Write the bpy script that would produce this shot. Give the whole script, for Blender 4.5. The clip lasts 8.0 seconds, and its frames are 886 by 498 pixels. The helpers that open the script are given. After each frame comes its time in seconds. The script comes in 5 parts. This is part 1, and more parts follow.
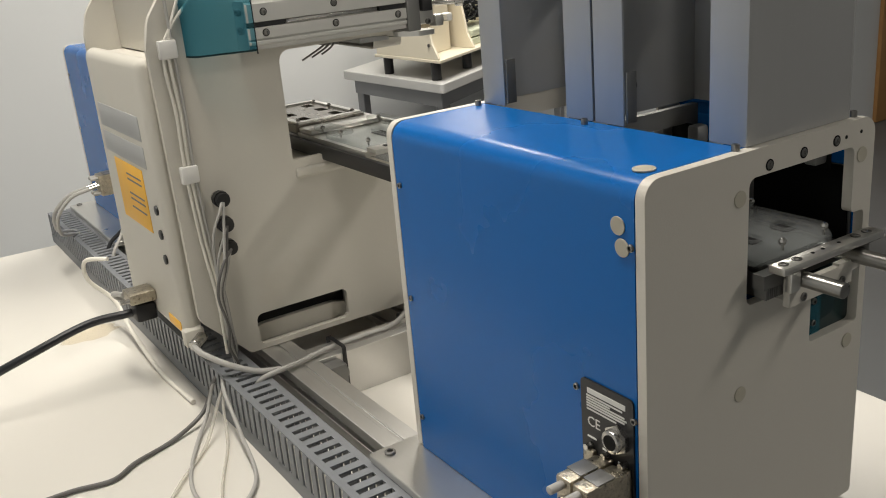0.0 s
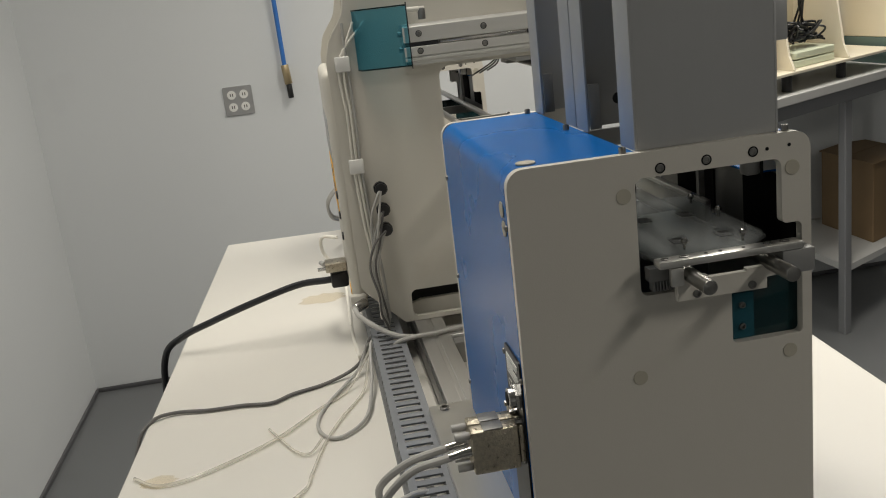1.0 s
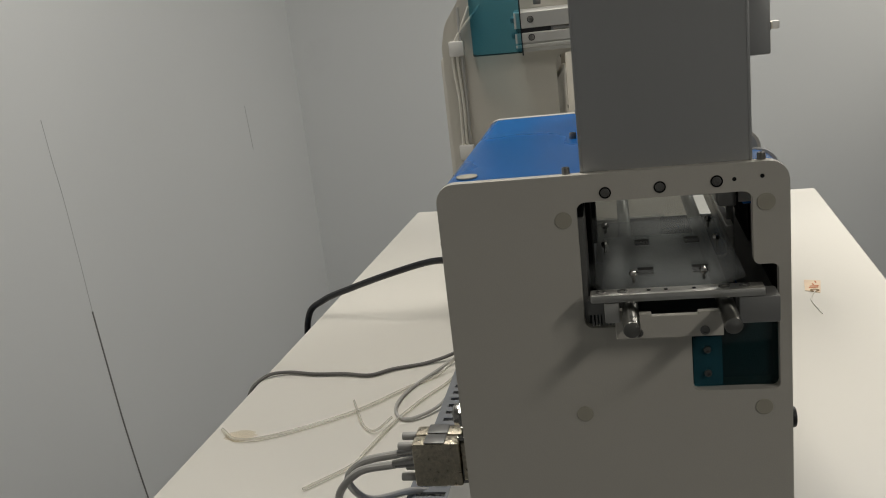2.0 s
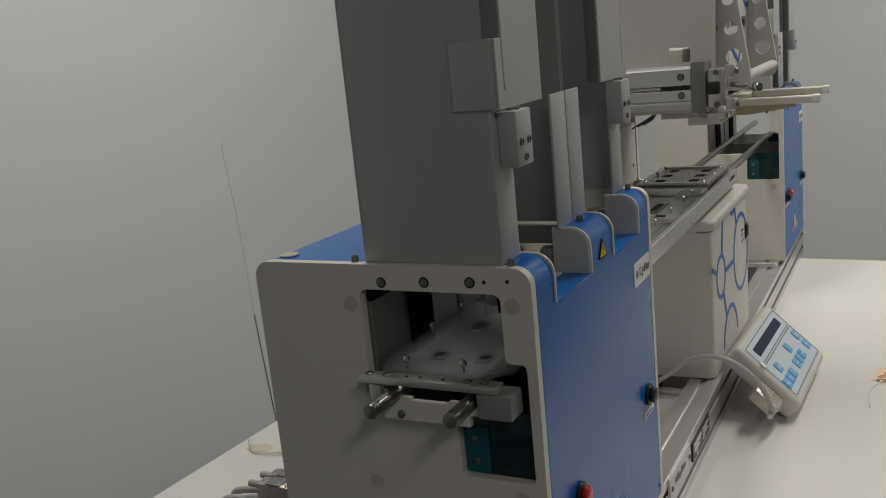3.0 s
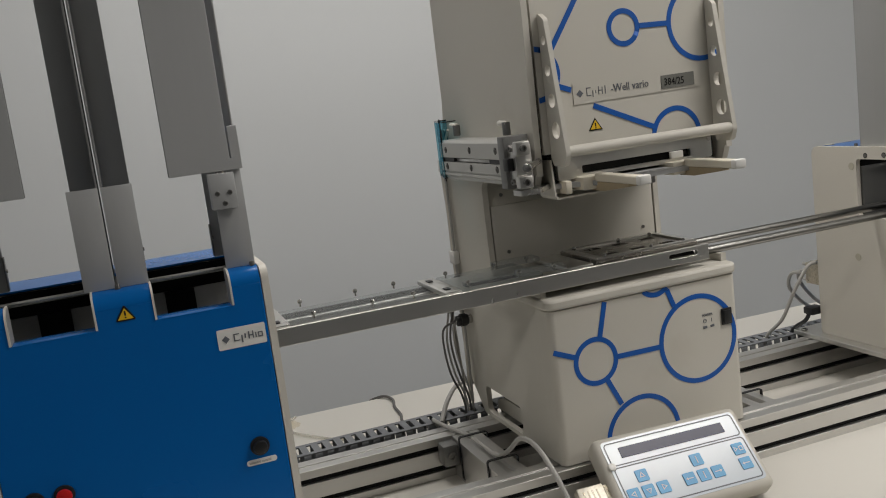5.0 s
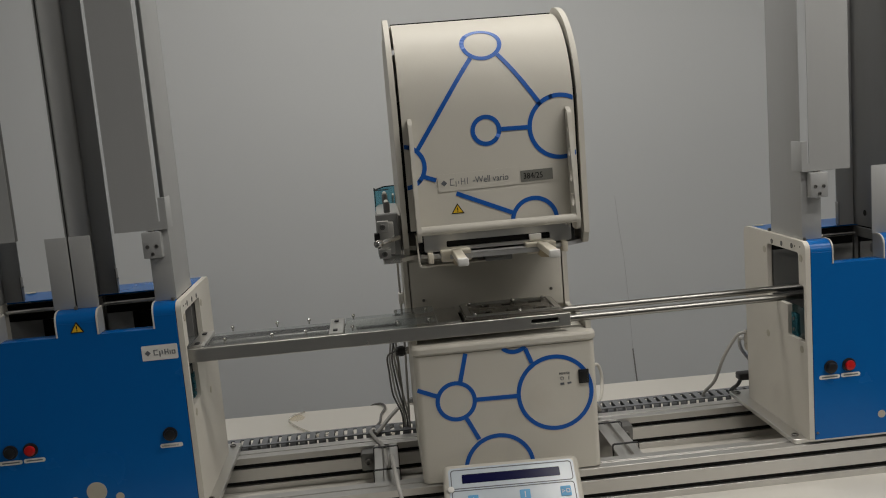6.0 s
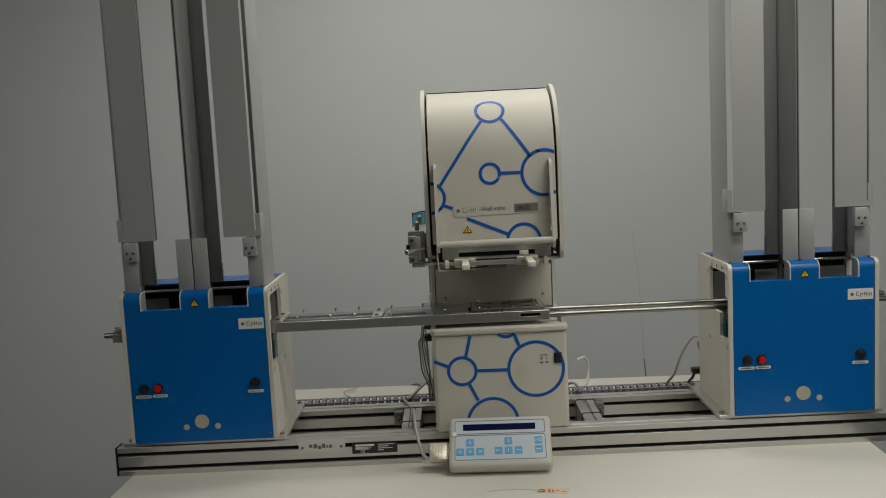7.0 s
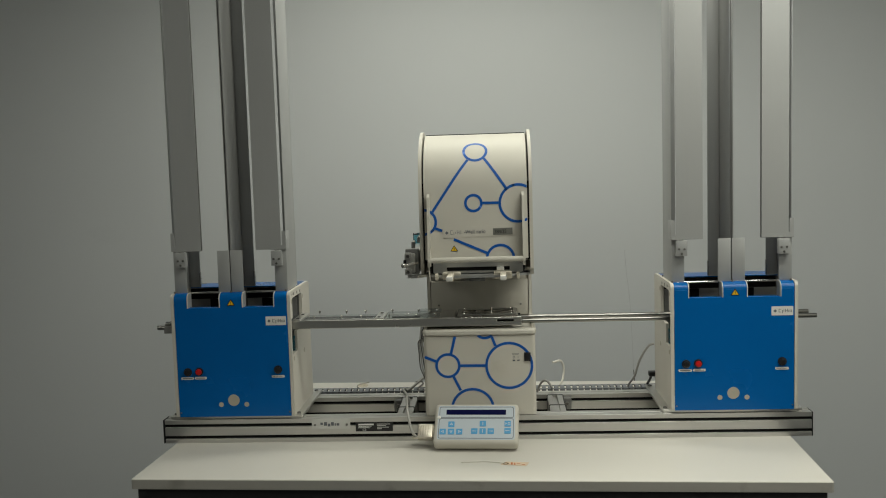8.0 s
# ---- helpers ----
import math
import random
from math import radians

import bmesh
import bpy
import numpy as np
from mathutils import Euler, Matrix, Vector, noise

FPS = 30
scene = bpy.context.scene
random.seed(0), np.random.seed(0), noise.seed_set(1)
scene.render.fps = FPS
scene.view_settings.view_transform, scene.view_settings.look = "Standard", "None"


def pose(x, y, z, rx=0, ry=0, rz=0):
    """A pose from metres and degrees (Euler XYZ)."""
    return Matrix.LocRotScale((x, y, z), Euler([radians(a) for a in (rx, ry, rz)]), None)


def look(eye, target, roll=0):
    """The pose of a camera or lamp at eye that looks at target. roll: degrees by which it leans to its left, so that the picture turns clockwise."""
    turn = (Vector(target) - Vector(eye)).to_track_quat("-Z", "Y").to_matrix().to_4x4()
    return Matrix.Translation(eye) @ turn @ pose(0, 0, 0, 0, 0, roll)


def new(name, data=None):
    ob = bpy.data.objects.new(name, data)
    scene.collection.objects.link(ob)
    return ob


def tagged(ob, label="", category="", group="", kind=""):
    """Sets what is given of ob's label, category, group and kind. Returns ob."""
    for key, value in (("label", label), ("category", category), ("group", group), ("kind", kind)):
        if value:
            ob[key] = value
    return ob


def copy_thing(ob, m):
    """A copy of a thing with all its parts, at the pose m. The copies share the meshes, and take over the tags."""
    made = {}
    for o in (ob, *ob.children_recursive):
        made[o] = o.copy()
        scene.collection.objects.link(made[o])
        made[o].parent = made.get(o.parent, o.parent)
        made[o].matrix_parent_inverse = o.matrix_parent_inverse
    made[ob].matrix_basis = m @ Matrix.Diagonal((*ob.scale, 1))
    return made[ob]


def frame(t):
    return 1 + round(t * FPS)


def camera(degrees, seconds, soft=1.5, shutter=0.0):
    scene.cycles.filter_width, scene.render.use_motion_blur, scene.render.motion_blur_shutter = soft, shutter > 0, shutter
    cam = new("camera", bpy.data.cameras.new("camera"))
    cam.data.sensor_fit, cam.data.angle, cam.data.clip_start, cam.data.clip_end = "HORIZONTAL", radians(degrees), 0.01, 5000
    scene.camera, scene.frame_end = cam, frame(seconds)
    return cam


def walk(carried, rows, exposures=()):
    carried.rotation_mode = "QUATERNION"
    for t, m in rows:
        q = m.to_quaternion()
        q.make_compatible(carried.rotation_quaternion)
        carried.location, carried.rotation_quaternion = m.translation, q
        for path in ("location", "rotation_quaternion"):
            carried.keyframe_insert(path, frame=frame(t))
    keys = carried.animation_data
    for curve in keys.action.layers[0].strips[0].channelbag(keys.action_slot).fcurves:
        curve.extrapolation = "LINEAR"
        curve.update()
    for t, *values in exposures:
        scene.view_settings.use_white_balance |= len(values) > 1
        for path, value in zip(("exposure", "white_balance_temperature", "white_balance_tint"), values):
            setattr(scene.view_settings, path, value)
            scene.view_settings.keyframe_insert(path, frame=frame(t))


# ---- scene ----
cam = camera(51.4, 8.0, soft=1.05)
PATH = [
    (0, (-1.15, 0.614, 1.319), (0.45, -0.393, 0.666), -5.0),
    (0.5, (-1.23, 0.494, 1.307), (0.567, -0.152, 0.714), -5.3),
    (1, (-1.402, 0.362, 1.292), (0.513, 0.119, 0.769), -6.7),
    (1.2, (-1.45, 0.32, 1.299), (0.482, 0.187, 0.8), -7.2),
    (2.3, (-1.352, 0.03, 1.291), (0.512, 0.531, 0.769), -5.7),
    (2.5, (-1.345, -0.022, 1.289), (0.516, 0.523, 0.803), -4.8),
    (3, (-1.321, -0.232, 1.322), (0.397, 0.693, 0.883), -5.7),
    (3.5, (-1.16, -0.363, 1.298), (0.375, 0.842, 0.859), -5.5),
    (4, (-0.971, -0.52, 1.322), (0.322, 0.921, 0.824), -6.2),
    (4.5, (-0.8, -0.787, 1.331), (0.135, 0.925, 0.89), -6.9),
    (5, (-0.608, -0.985, 1.321), (0.038, 0.88, 1.0), -7.2),
    (5.2, (-0.502, -1.026, 1.33), (0.067, 0.86, 0.983), -6.3),
    (6.3, (-0.098, -1.485, 1.416), (-0.1, 0.5, 1.172), -4.7),
    (6.5, (-0.072, -1.584, 1.416), (-0.12, 0.404, 1.21), -4.6),
    (7, (-0.084, -1.849, 1.439), (-0.108, 0.138, 1.215), -2.9),
    (7.5, (-0.022, -2.069, 1.453), (-0.102, -0.083, 1.235), -2.5),
    (8, (0.053, -2.245, 1.469), (-0.067, -0.256, 1.29), -1.7),
]
EXPOSURES = [  # seconds, stops, kelvin, tint
    (0.0, -0.02, 6900, 9), (0.5, -0.16, 6820, 9), (1.0, -0.36, 6860, 8), (2.5, -0.80, 6680, 8), (3.0, -0.93, 6580, 8), (3.5, -0.93, 6530, 11),
    (4.5, -0.70, 6480, 9), (5.0, -0.87, 6570, 10), (6.5, -1.30, 6680, 7), (7.0, -1.28, 6720, 4), (7.5, -1.16, 6740, 2), (8.0, -1.01, 6780, 0),
]

# exposure follows the clip's own automatic brightness
walk(cam, [(t, look(eye, target, roll)) for t, eye, target, roll in PATH], EXPOSURES)

# ---------------------------------------------------------------- levels
FLOOR, BENCH, RAIL_TOP, CEIL = -0.125, 0.785, 0.8455, 2.55
WALL_X, WALL_Y = 2.36, 1.40          # inner faces of the end wall and the rear wall
WALL_W, WALL_S = -5.0, -6.0          # inner faces of the walls behind the camera

# ---------------------------------------------------------------- world and lamps
world = bpy.data.worlds.new("world")
scene.world = world
world.use_nodes = True
world.node_tree.nodes["Background"].inputs[0].default_value = (0.5, 0.55, 0.6, 1)
world.node_tree.nodes["Background"].inputs[1].default_value = 0.01
LAMP_COLOUR = (1.0, 0.968, 0.925)
LAMP_SPOTS = [(0.78, -0.60, 30), (-0.12, 0.42, 20.5), (1.60, -1.75, 22), (-2.40, -1.40, 20)]   # x, y, watts


# ---------------------------------------------------------------- materials
def nodes_of(name):
    m = bpy.data.materials.new(name)
    m.use_nodes = True
    return m, m.node_tree.nodes, m.node_tree.links, m.node_tree.nodes["Principled BSDF"]


def surface(name, colour, rough=0.5, metal=0.0, vary=0.06, scale=6.0, grain=300.0, bump=0.05, coat=0.0, stretch=None, stain=None, rvary=0.08, gloss=0.5):
    """Procedural surface: cloudy tint at one scale, fine grain at another, bump from the grain."""
    m, n, l, p = nodes_of(name)
    tc = n.new("ShaderNodeTexCoord")
    mp = n.new("ShaderNodeMapping")
    l.new(tc.outputs["Object"], mp.inputs[0])
    if stretch:
        mp.inputs["Scale"].default_value = stretch
    big, fine = n.new("ShaderNodeTexNoise"), n.new("ShaderNodeTexNoise")
    big.inputs["Scale"].default_value, big.inputs["Detail"].default_value = scale, 5
    fine.inputs["Scale"].default_value, fine.inputs["Detail"].default_value = grain, 3
    l.new(tc.outputs["Object"], big.inputs["Vector"])
    l.new(mp.outputs[0], fine.inputs["Vector"])
    mix = n.new("ShaderNodeMixRGB")
    mix.blend_type = "MIX"
    lo = [c * (1 - vary) for c in colour]
    hi = [min(1, c * (1 + vary)) for c in colour]
    mix.inputs[1].default_value, mix.inputs[2].default_value = (*lo, 1), (*hi, 1)
    add = n.new("ShaderNodeMath")
    add.operation = "MULTIPLY_ADD"
    l.new(fine.outputs["Fac"], add.inputs[0])
    add.inputs[1].default_value = 0.35
    l.new(big.outputs["Fac"], add.inputs[2])
    sub = n.new("ShaderNodeMath")
    sub.operation = "SUBTRACT"
    l.new(add.outputs[0], sub.inputs[0])
    sub.inputs[1].default_value = 0.17
    l.new(sub.outputs[0], mix.inputs[0])
    out = mix.outputs[0]
    if stain:
        sn = n.new("ShaderNodeTexNoise")
        sn.inputs["Scale"].default_value, sn.inputs["Detail"].default_value = stain[1], 6
        l.new(tc.outputs["Object"], sn.inputs["Vector"])
        ramp = n.new("ShaderNodeValToRGB")
        ramp.color_ramp.elements[0].position, ramp.color_ramp.elements[1].position = stain[2], stain[2] + 0.16
        l.new(sn.outputs["Fac"], ramp.inputs[0])
        sm = n.new("ShaderNodeMixRGB")
        sm.inputs[2].default_value = (*stain[0], 1)
        sc = n.new("ShaderNodeMath")
        sc.operation = "MULTIPLY"
        sc.inputs[1].default_value = stain[3]
        l.new(ramp.outputs[0], sc.inputs[0])
        l.new(sc.outputs[0], sm.inputs[0])
        l.new(out, sm.inputs[1])
        out = sm.outputs[0]
    l.new(out, p.inputs["Base Color"])
    rm = n.new("ShaderNodeMapRange")
    rm.inputs["To Min"].default_value, rm.inputs["To Max"].default_value = max(0.02, rough - rvary), min(1, rough + rvary)
    l.new(big.outputs["Fac"], rm.inputs["Value"])
    l.new(rm.outputs[0], p.inputs["Roughness"])
    p.inputs["Metallic"].default_value = metal
    p.inputs["Coat Weight"].default_value = coat
    p.inputs["Specular IOR Level"].default_value = gloss
    if bump:
        b = n.new("ShaderNodeBump")
        b.inputs["Strength"].default_value, b.inputs["Distance"].default_value = bump, 0.001
        l.new(fine.outputs["Fac"], b.inputs["Height"])
        l.new(b.outputs[0], p.inputs["Normal"])
    return m


def glassy(name, colour, rough=0.05, alpha=0.5, ior=1.49):
    """Thin acrylic sheet: tinted see-through mixed with gloss."""
    m, n, l, p = nodes_of(name)
    p.inputs["Base Color"].default_value, p.inputs["Roughness"].default_value, p.inputs["IOR"].default_value = (*colour, 1), rough, ior
    tr = n.new("ShaderNodeBsdfTransparent")
    tr.inputs[0].default_value = (*[0.35 + 0.65 * c for c in colour], 1)
    mx = n.new("ShaderNodeMixShader")
    mx.inputs[0].default_value = alpha
    l.new(tr.outputs[0], mx.inputs[1])
    l.new(p.outputs[0], mx.inputs[2])
    l.new(mx.outputs[0], n["Material Output"].inputs[0])
    return m


CREAM = surface("cream_powder_coat", (0.63, 0.60, 0.54), 0.42, vary=0.03, scale=3, grain=900, bump=0.12)
CASE = surface("off_white_case", (0.605, 0.58, 0.52), 0.50, gloss=0.28, vary=0.03, scale=4, grain=700, bump=0.10, stain=((0.45, 0.40, 0.32), 9, 0.62, 0.25))
BLUE = surface("blue_powder_coat", (0.0, 0.119, 0.415), 0.27, vary=0.03, scale=4, grain=1400, bump=0.02, gloss=0.30, rvary=0.03)
BLUE_LINE = surface("blue_print", (0.002, 0.095, 0.42), 0.45, vary=0.03, bump=0.0)
KEY_BLUE = surface("key_blue", (0.10, 0.38, 0.68), 0.4, vary=0.04, bump=0.0)
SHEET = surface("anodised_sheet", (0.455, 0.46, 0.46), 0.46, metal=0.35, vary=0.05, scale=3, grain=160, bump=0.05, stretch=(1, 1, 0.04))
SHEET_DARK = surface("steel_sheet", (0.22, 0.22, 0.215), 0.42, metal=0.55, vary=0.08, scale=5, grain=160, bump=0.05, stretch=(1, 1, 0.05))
# darker copy of the sheet; on the inner webs it carries the shade
SHEET_MID = surface("mid_grey_sheet", (0.32, 0.32, 0.315), 0.44, metal=0.45, vary=0.07, scale=4, grain=160, bump=0.05, stretch=(1, 1, 0.05))
ALU = surface("aluminium_profile", (0.62, 0.61, 0.59), 0.36, metal=0.85, vary=0.05, scale=5, grain=220, bump=0.05, stretch=(0.03, 1, 1))
MACHINED = surface("machined_aluminium", (0.66, 0.65, 0.62), 0.30, metal=0.9, vary=0.06, scale=14, grain=350, bump=0.06, stretch=(0.08, 1, 1))
STEEL = surface("polished_steel", (0.52, 0.51, 0.49), 0.22, metal=1.0, vary=0.03, scale=20, grain=300, bump=0.02)
DARK_DECK = surface("dark_machined_plate", (0.30, 0.28, 0.25), 0.28, metal=0.8, vary=0.15, scale=18, grain=300, bump=0.05)
ANODISED = surface("pale_anodised_axis", (0.56, 0.555, 0.53), 0.42, metal=0.35, vary=0.04, scale=6, grain=220, bump=0.04, stretch=(1, 0.04, 1))
NICKEL = surface("cast_nickel_hood", (0.50, 0.45, 0.36), 0.30, metal=1.0, vary=0.45, scale=260, grain=600, bump=0.9)
PALE_NICKEL = surface("pale_nickel_hood", (0.64, 0.60, 0.52), 0.34, metal=0.8, vary=0.25, scale=200, grain=600, bump=0.5)
BRUSHED_PALE = surface("pale_maker_plate", (0.62, 0.62, 0.60), 0.45, vary=0.04, scale=20, grain=500, bump=0.04)
# near-zero black for inner panels, with the stackers' inner shade put in
INSIDE_BLACK = surface("inside_matt_black", (0.008, 0.008, 0.008), 0.9, vary=0.2, scale=20, bump=0.05, gloss=0.05)
ROD_STEEL = surface("ground_steel_rod", (0.30, 0.295, 0.28), 0.30, metal=1.0, vary=0.08, scale=30, grain=400, bump=0.03)
SCREW = surface("dull_screw_steel", (0.25, 0.245, 0.235), 0.38, metal=1.0, vary=0.08, scale=40, grain=300, bump=0.02)
BLACK = surface("black_plastic", (0.012, 0.012, 0.013), 0.42, vary=0.2, scale=20, bump=0.05)
BLACK_TAG = surface("black_anodised_tag", (0.018, 0.018, 0.02), 0.34, metal=0.2, vary=0.1, scale=20, bump=0.02)
# near-black: black print, and painted shade in slots, holes and gaps
SLOT = surface("dark_slot", (0.016, 0.016, 0.016), 0.8, vary=0.2, bump=0, gloss=0.15)
DUCT = surface("grey_duct_plastic", (0.19, 0.20, 0.215), 0.5, vary=0.06, scale=12, grain=500, bump=0.04)
BRIGHT_WHITE = surface("white_label", (0.78, 0.77, 0.74), 0.4, vary=0.02, bump=0)
RED = surface("red_button", (0.55, 0.012, 0.012), 0.3, vary=0.05, bump=0)
YELLOW = surface("warning_yellow", (0.80, 0.50, 0.02), 0.45, vary=0.03, bump=0)
YELLOW_LABEL = surface("amber_label", (0.85, 0.46, 0.05), 0.5, vary=0.08, scale=40, bump=0)
PLUG = surface("putty_plug", (0.47, 0.44, 0.36), 0.55, vary=0.05, scale=40, bump=0.05)
INK = surface("grey_ink", (0.13, 0.14, 0.16), 0.5, vary=0.05, bump=0)
RUST_INK = surface("rust_ink", (0.55, 0.15, 0.04), 0.6, vary=0.05, bump=0)
INK_WHITE = surface("white_ink", (0.72, 0.72, 0.70), 0.5, vary=0.03, bump=0)
LCD = surface("dark_blue_display", (0.006, 0.007, 0.050), 0.16, vary=0.1, bump=0, gloss=0.12)
LCD_GREY = surface("grey_display", (0.20, 0.20, 0.18), 0.18, vary=0.08, bump=0)
MEMBRANE = surface("pale_membrane", (0.58, 0.64, 0.70), 0.20, vary=0.02, bump=0.02, rvary=0.03)
NYLON = surface("nylon_fork", (0.74, 0.69, 0.58), 0.45, vary=0.04, scale=30, bump=0.04)
NYLON_DARK = surface("aged_nylon", (0.42, 0.34, 0.22), 0.5, vary=0.08, scale=30, bump=0.04)
TEAL = glassy("teal_acrylic", (0.17, 0.56, 0.68), 0.06, 0.12)
STAIN = glassy("dried_stain", (0.96, 0.93, 0.87), 0.5, 0.03)
TEAL_DARK = glassy("smoked_teal_acrylic", (0.004, 0.030, 0.034), 0.10, 0.82)
CLEAR_TUBE = glassy("clear_vinyl_tube", (0.86, 0.84, 0.78), 0.12, 0.34)
CLEAR = glassy("clear_acrylic", (0.78, 0.80, 0.80), 0.07, 0.09)
CABLE_GREY = surface("grey_cable", (0.43, 0.42, 0.40), 0.5, vary=0.05, scale=30, bump=0.03)
CABLE_DIM = surface("dark_grey_cable", (0.13, 0.125, 0.12), 0.5, vary=0.1, scale=30, bump=0.03)
CABLE_CLEAR = surface("translucent_tube", (0.78, 0.75, 0.68), 0.3, vary=0.04, scale=30, bump=0.0)
CABLE_BLACK = surface("black_cable", (0.014, 0.015, 0.018), 0.38, vary=0.15, scale=30, bump=0.03)
BENCH_TOP = surface("bench_laminate", (0.72, 0.695, 0.64), 0.38, vary=0.02, scale=3, grain=600, bump=0.04, stain=((0.60, 0.54, 0.45), 3.1, 0.66, 0.12))
BENCH_EDGE = surface("bench_edge_band", (0.50, 0.48, 0.44), 0.45, vary=0.06, scale=9, grain=300, bump=0.05, stain=((0.22, 0.20, 0.17), 14, 0.60, 0.45))
BENCH_FRAME = surface("black_steel_frame", (0.02, 0.02, 0.022), 0.5, vary=0.1, bump=0.05)
WALL = surface("painted_wall", (0.67, 0.688, 0.698), 0.62, vary=0.025, scale=1.3, grain=260, bump=0.10, stain=((0.45, 0.45, 0.46), 2.2, 0.68, 0.25))
FLOOR_MAT = surface("grey_epoxy_floor", (0.15, 0.155, 0.16), 0.32, vary=0.08, scale=2.5, grain=200, bump=0.05, stain=((0.12, 0.12, 0.12), 3, 0.6, 0.4))
CEILING_MAT = surface("ceiling_tile", (0.55, 0.55, 0.54), 0.8, vary=0.03, scale=8, grain=300, bump=0.3)
SKIRT = surface("dark_skirting", (0.10, 0.10, 0.105), 0.5, vary=0.1, bump=0.03)
OUTLET = surface("steel_outlet_plate", (0.42, 0.42, 0.42), 0.4, metal=0.5, vary=0.1, scale=30, bump=0.02)
HOSE_BLUE = surface("blue_hose", (0.03, 0.16, 0.50), 0.4, vary=0.08, scale=20, bump=0.02)
BRASS = surface("brass_fitting", (0.45, 0.36, 0.22), 0.35, metal=0.8, vary=0.1, scale=40, bump=0.03)
TABLE_GREY = surface("grey_table_top", (0.50, 0.50, 0.49), 0.45, vary=0.05, scale=4, bump=0.05)
TABLE_LEG = surface("grey_table_steel", (0.22, 0.225, 0.235), 0.45, vary=0.08, scale=6, bump=0.03)
IVORY = surface("ivory_painted_steel", (0.72, 0.66, 0.53), 0.42, vary=0.04, scale=5, bump=0.06)
GREEN_PANEL = surface("grey_green_panel", (0.10, 0.16, 0.15), 0.45, vary=0.06, bump=0.03)
PALE_GREEN = surface("pale_green_tray", (0.58, 0.62, 0.48), 0.4, vary=0.04, bump=0.02)
CRACK_FAINT = surface("filled_crack", (0.50, 0.505, 0.51), 0.7, vary=0.05, scale=40, bump=0.0)
CRACK = surface("cracked_plaster", (0.26, 0.255, 0.25), 0.8, vary=0.05, scale=40, bump=0.0)
CARDBOARD = surface("cardboard", (0.20, 0.13, 0.065), 0.75, vary=0.12, scale=12, grain=200, bump=0.1, stretch=(1, 1, 0.1))
DOOR_WOOD = surface("brown_door_wood", (0.36, 0.19, 0.07), 0.45, vary=0.15, scale=5, grain=90, bump=0.1, stretch=(1, 1, 0.06))
PAPER = surface("orange_tag_paper", (0.78, 0.62, 0.46), 0.7, vary=0.15, scale=50, bump=0.02)
lampmat, _n, _l, _p = nodes_of("lamp_diffuser")
_p.inputs["Base Color"].default_value = (0.9, 0.9, 0.9, 1)
_p.inputs["Emission Color"].default_value, _p.inputs["Emission Strength"].default_value = (*LAMP_COLOUR, 1), 6.0

# ---------------------------------------------------------------- mesh helpers
LOCAL = set()                        # names of things whose parts are modelled in the thing's own axes


def finish(name, bm, mat, smooth=True):
    bmesh.ops.recalc_face_normals(bm, faces=bm.faces[:])
    me = bpy.data.meshes.new(name)
    bm.to_mesh(me)
    bm.free()
    for m in mat if isinstance(mat, (list, tuple)) else [mat]:
        me.materials.append(m)
    if smooth:
        me.polygons.foreach_set("use_smooth", [True] * len(me.polygons))
        me.set_sharp_from_angle(angle=radians(35))
    return me


def part(name, bm, material, parent, label="", bevel=0.0):
    """Links a bmesh as one mesh object under a thing or under a part."""
    ob = new(name, finish(name, bm, material))
    if parent is not None:
        ob.parent = parent
        if parent.type == "EMPTY" and parent.name not in LOCAL:
            ob.matrix_parent_inverse = Matrix.Translation(-parent.location)
    if bevel:
        md = ob.modifiers.new("edges", "BEVEL")
        md.width, md.segments, md.limit_method, md.angle_limit = bevel, 2, "ANGLE", radians(40)
    if label:
        ob["label"] = label
    if name in ("print", "logo", "label_print", "handwriting", "switch_marks", "hood_rib", "slots", "exclamation"):
        ob["kind"] = "stuff"
    return ob


def thing(name, place, label, category, group="", kind="", local=False, turn=None):
    ob = new(name)
    ob.empty_display_size = 0.05
    ob.location = place
    if turn:
        ob.rotation_euler = [radians(a) for a in turn]
    if local:
        LOCAL.add(ob.name)
    return tagged(ob, label, category, group, kind)


def solid(name, bm, material, label, category="", group="", kind="", bevel=0.0):
    ob = part(name, bm, material, None, "", bevel)
    return tagged(ob, label, category, group, kind)


def box(x0, x1, y0, y1, z0, z1, bev=0.0, seg=2, bm=None):
    bm = bm or bmesh.new()
    r = bmesh.ops.create_cube(bm, size=1)
    m = Matrix.Translation(((x0 + x1) / 2, (y0 + y1) / 2, (z0 + z1) / 2)) @ Matrix.Diagonal((x1 - x0, y1 - y0, z1 - z0, 1))
    bmesh.ops.transform(bm, matrix=m, verts=r["verts"])
    if bev:
        edges = {e for v in r["verts"] for e in v.link_edges}
        bmesh.ops.bevel(bm, geom=list(edges), offset=bev, segments=seg, affect="EDGES", profile=0.5)
    return bm


def rod(a, b, r, bm=None, n=16, r2=None, bev=0.0):
    bm = bm or bmesh.new()
    a, b = Vector(a), Vector(b)
    d = b - a
    c = bmesh.ops.create_cone(bm, cap_ends=True, segments=n, radius1=r, radius2=r if r2 is None else r2, depth=d.length)
    m = Matrix.Translation((a + b) / 2) @ d.to_track_quat("Z", "Y").to_matrix().to_4x4()
    bmesh.ops.transform(bm, matrix=m, verts=c["verts"])
    if bev:
        caps = {e for v in c["verts"] for e in v.link_edges if any(len(f.verts) > 4 for f in e.link_faces)}
        bmesh.ops.bevel(bm, geom=list(caps), offset=bev, segments=2, affect="EDGES", profile=0.5)
    return bm


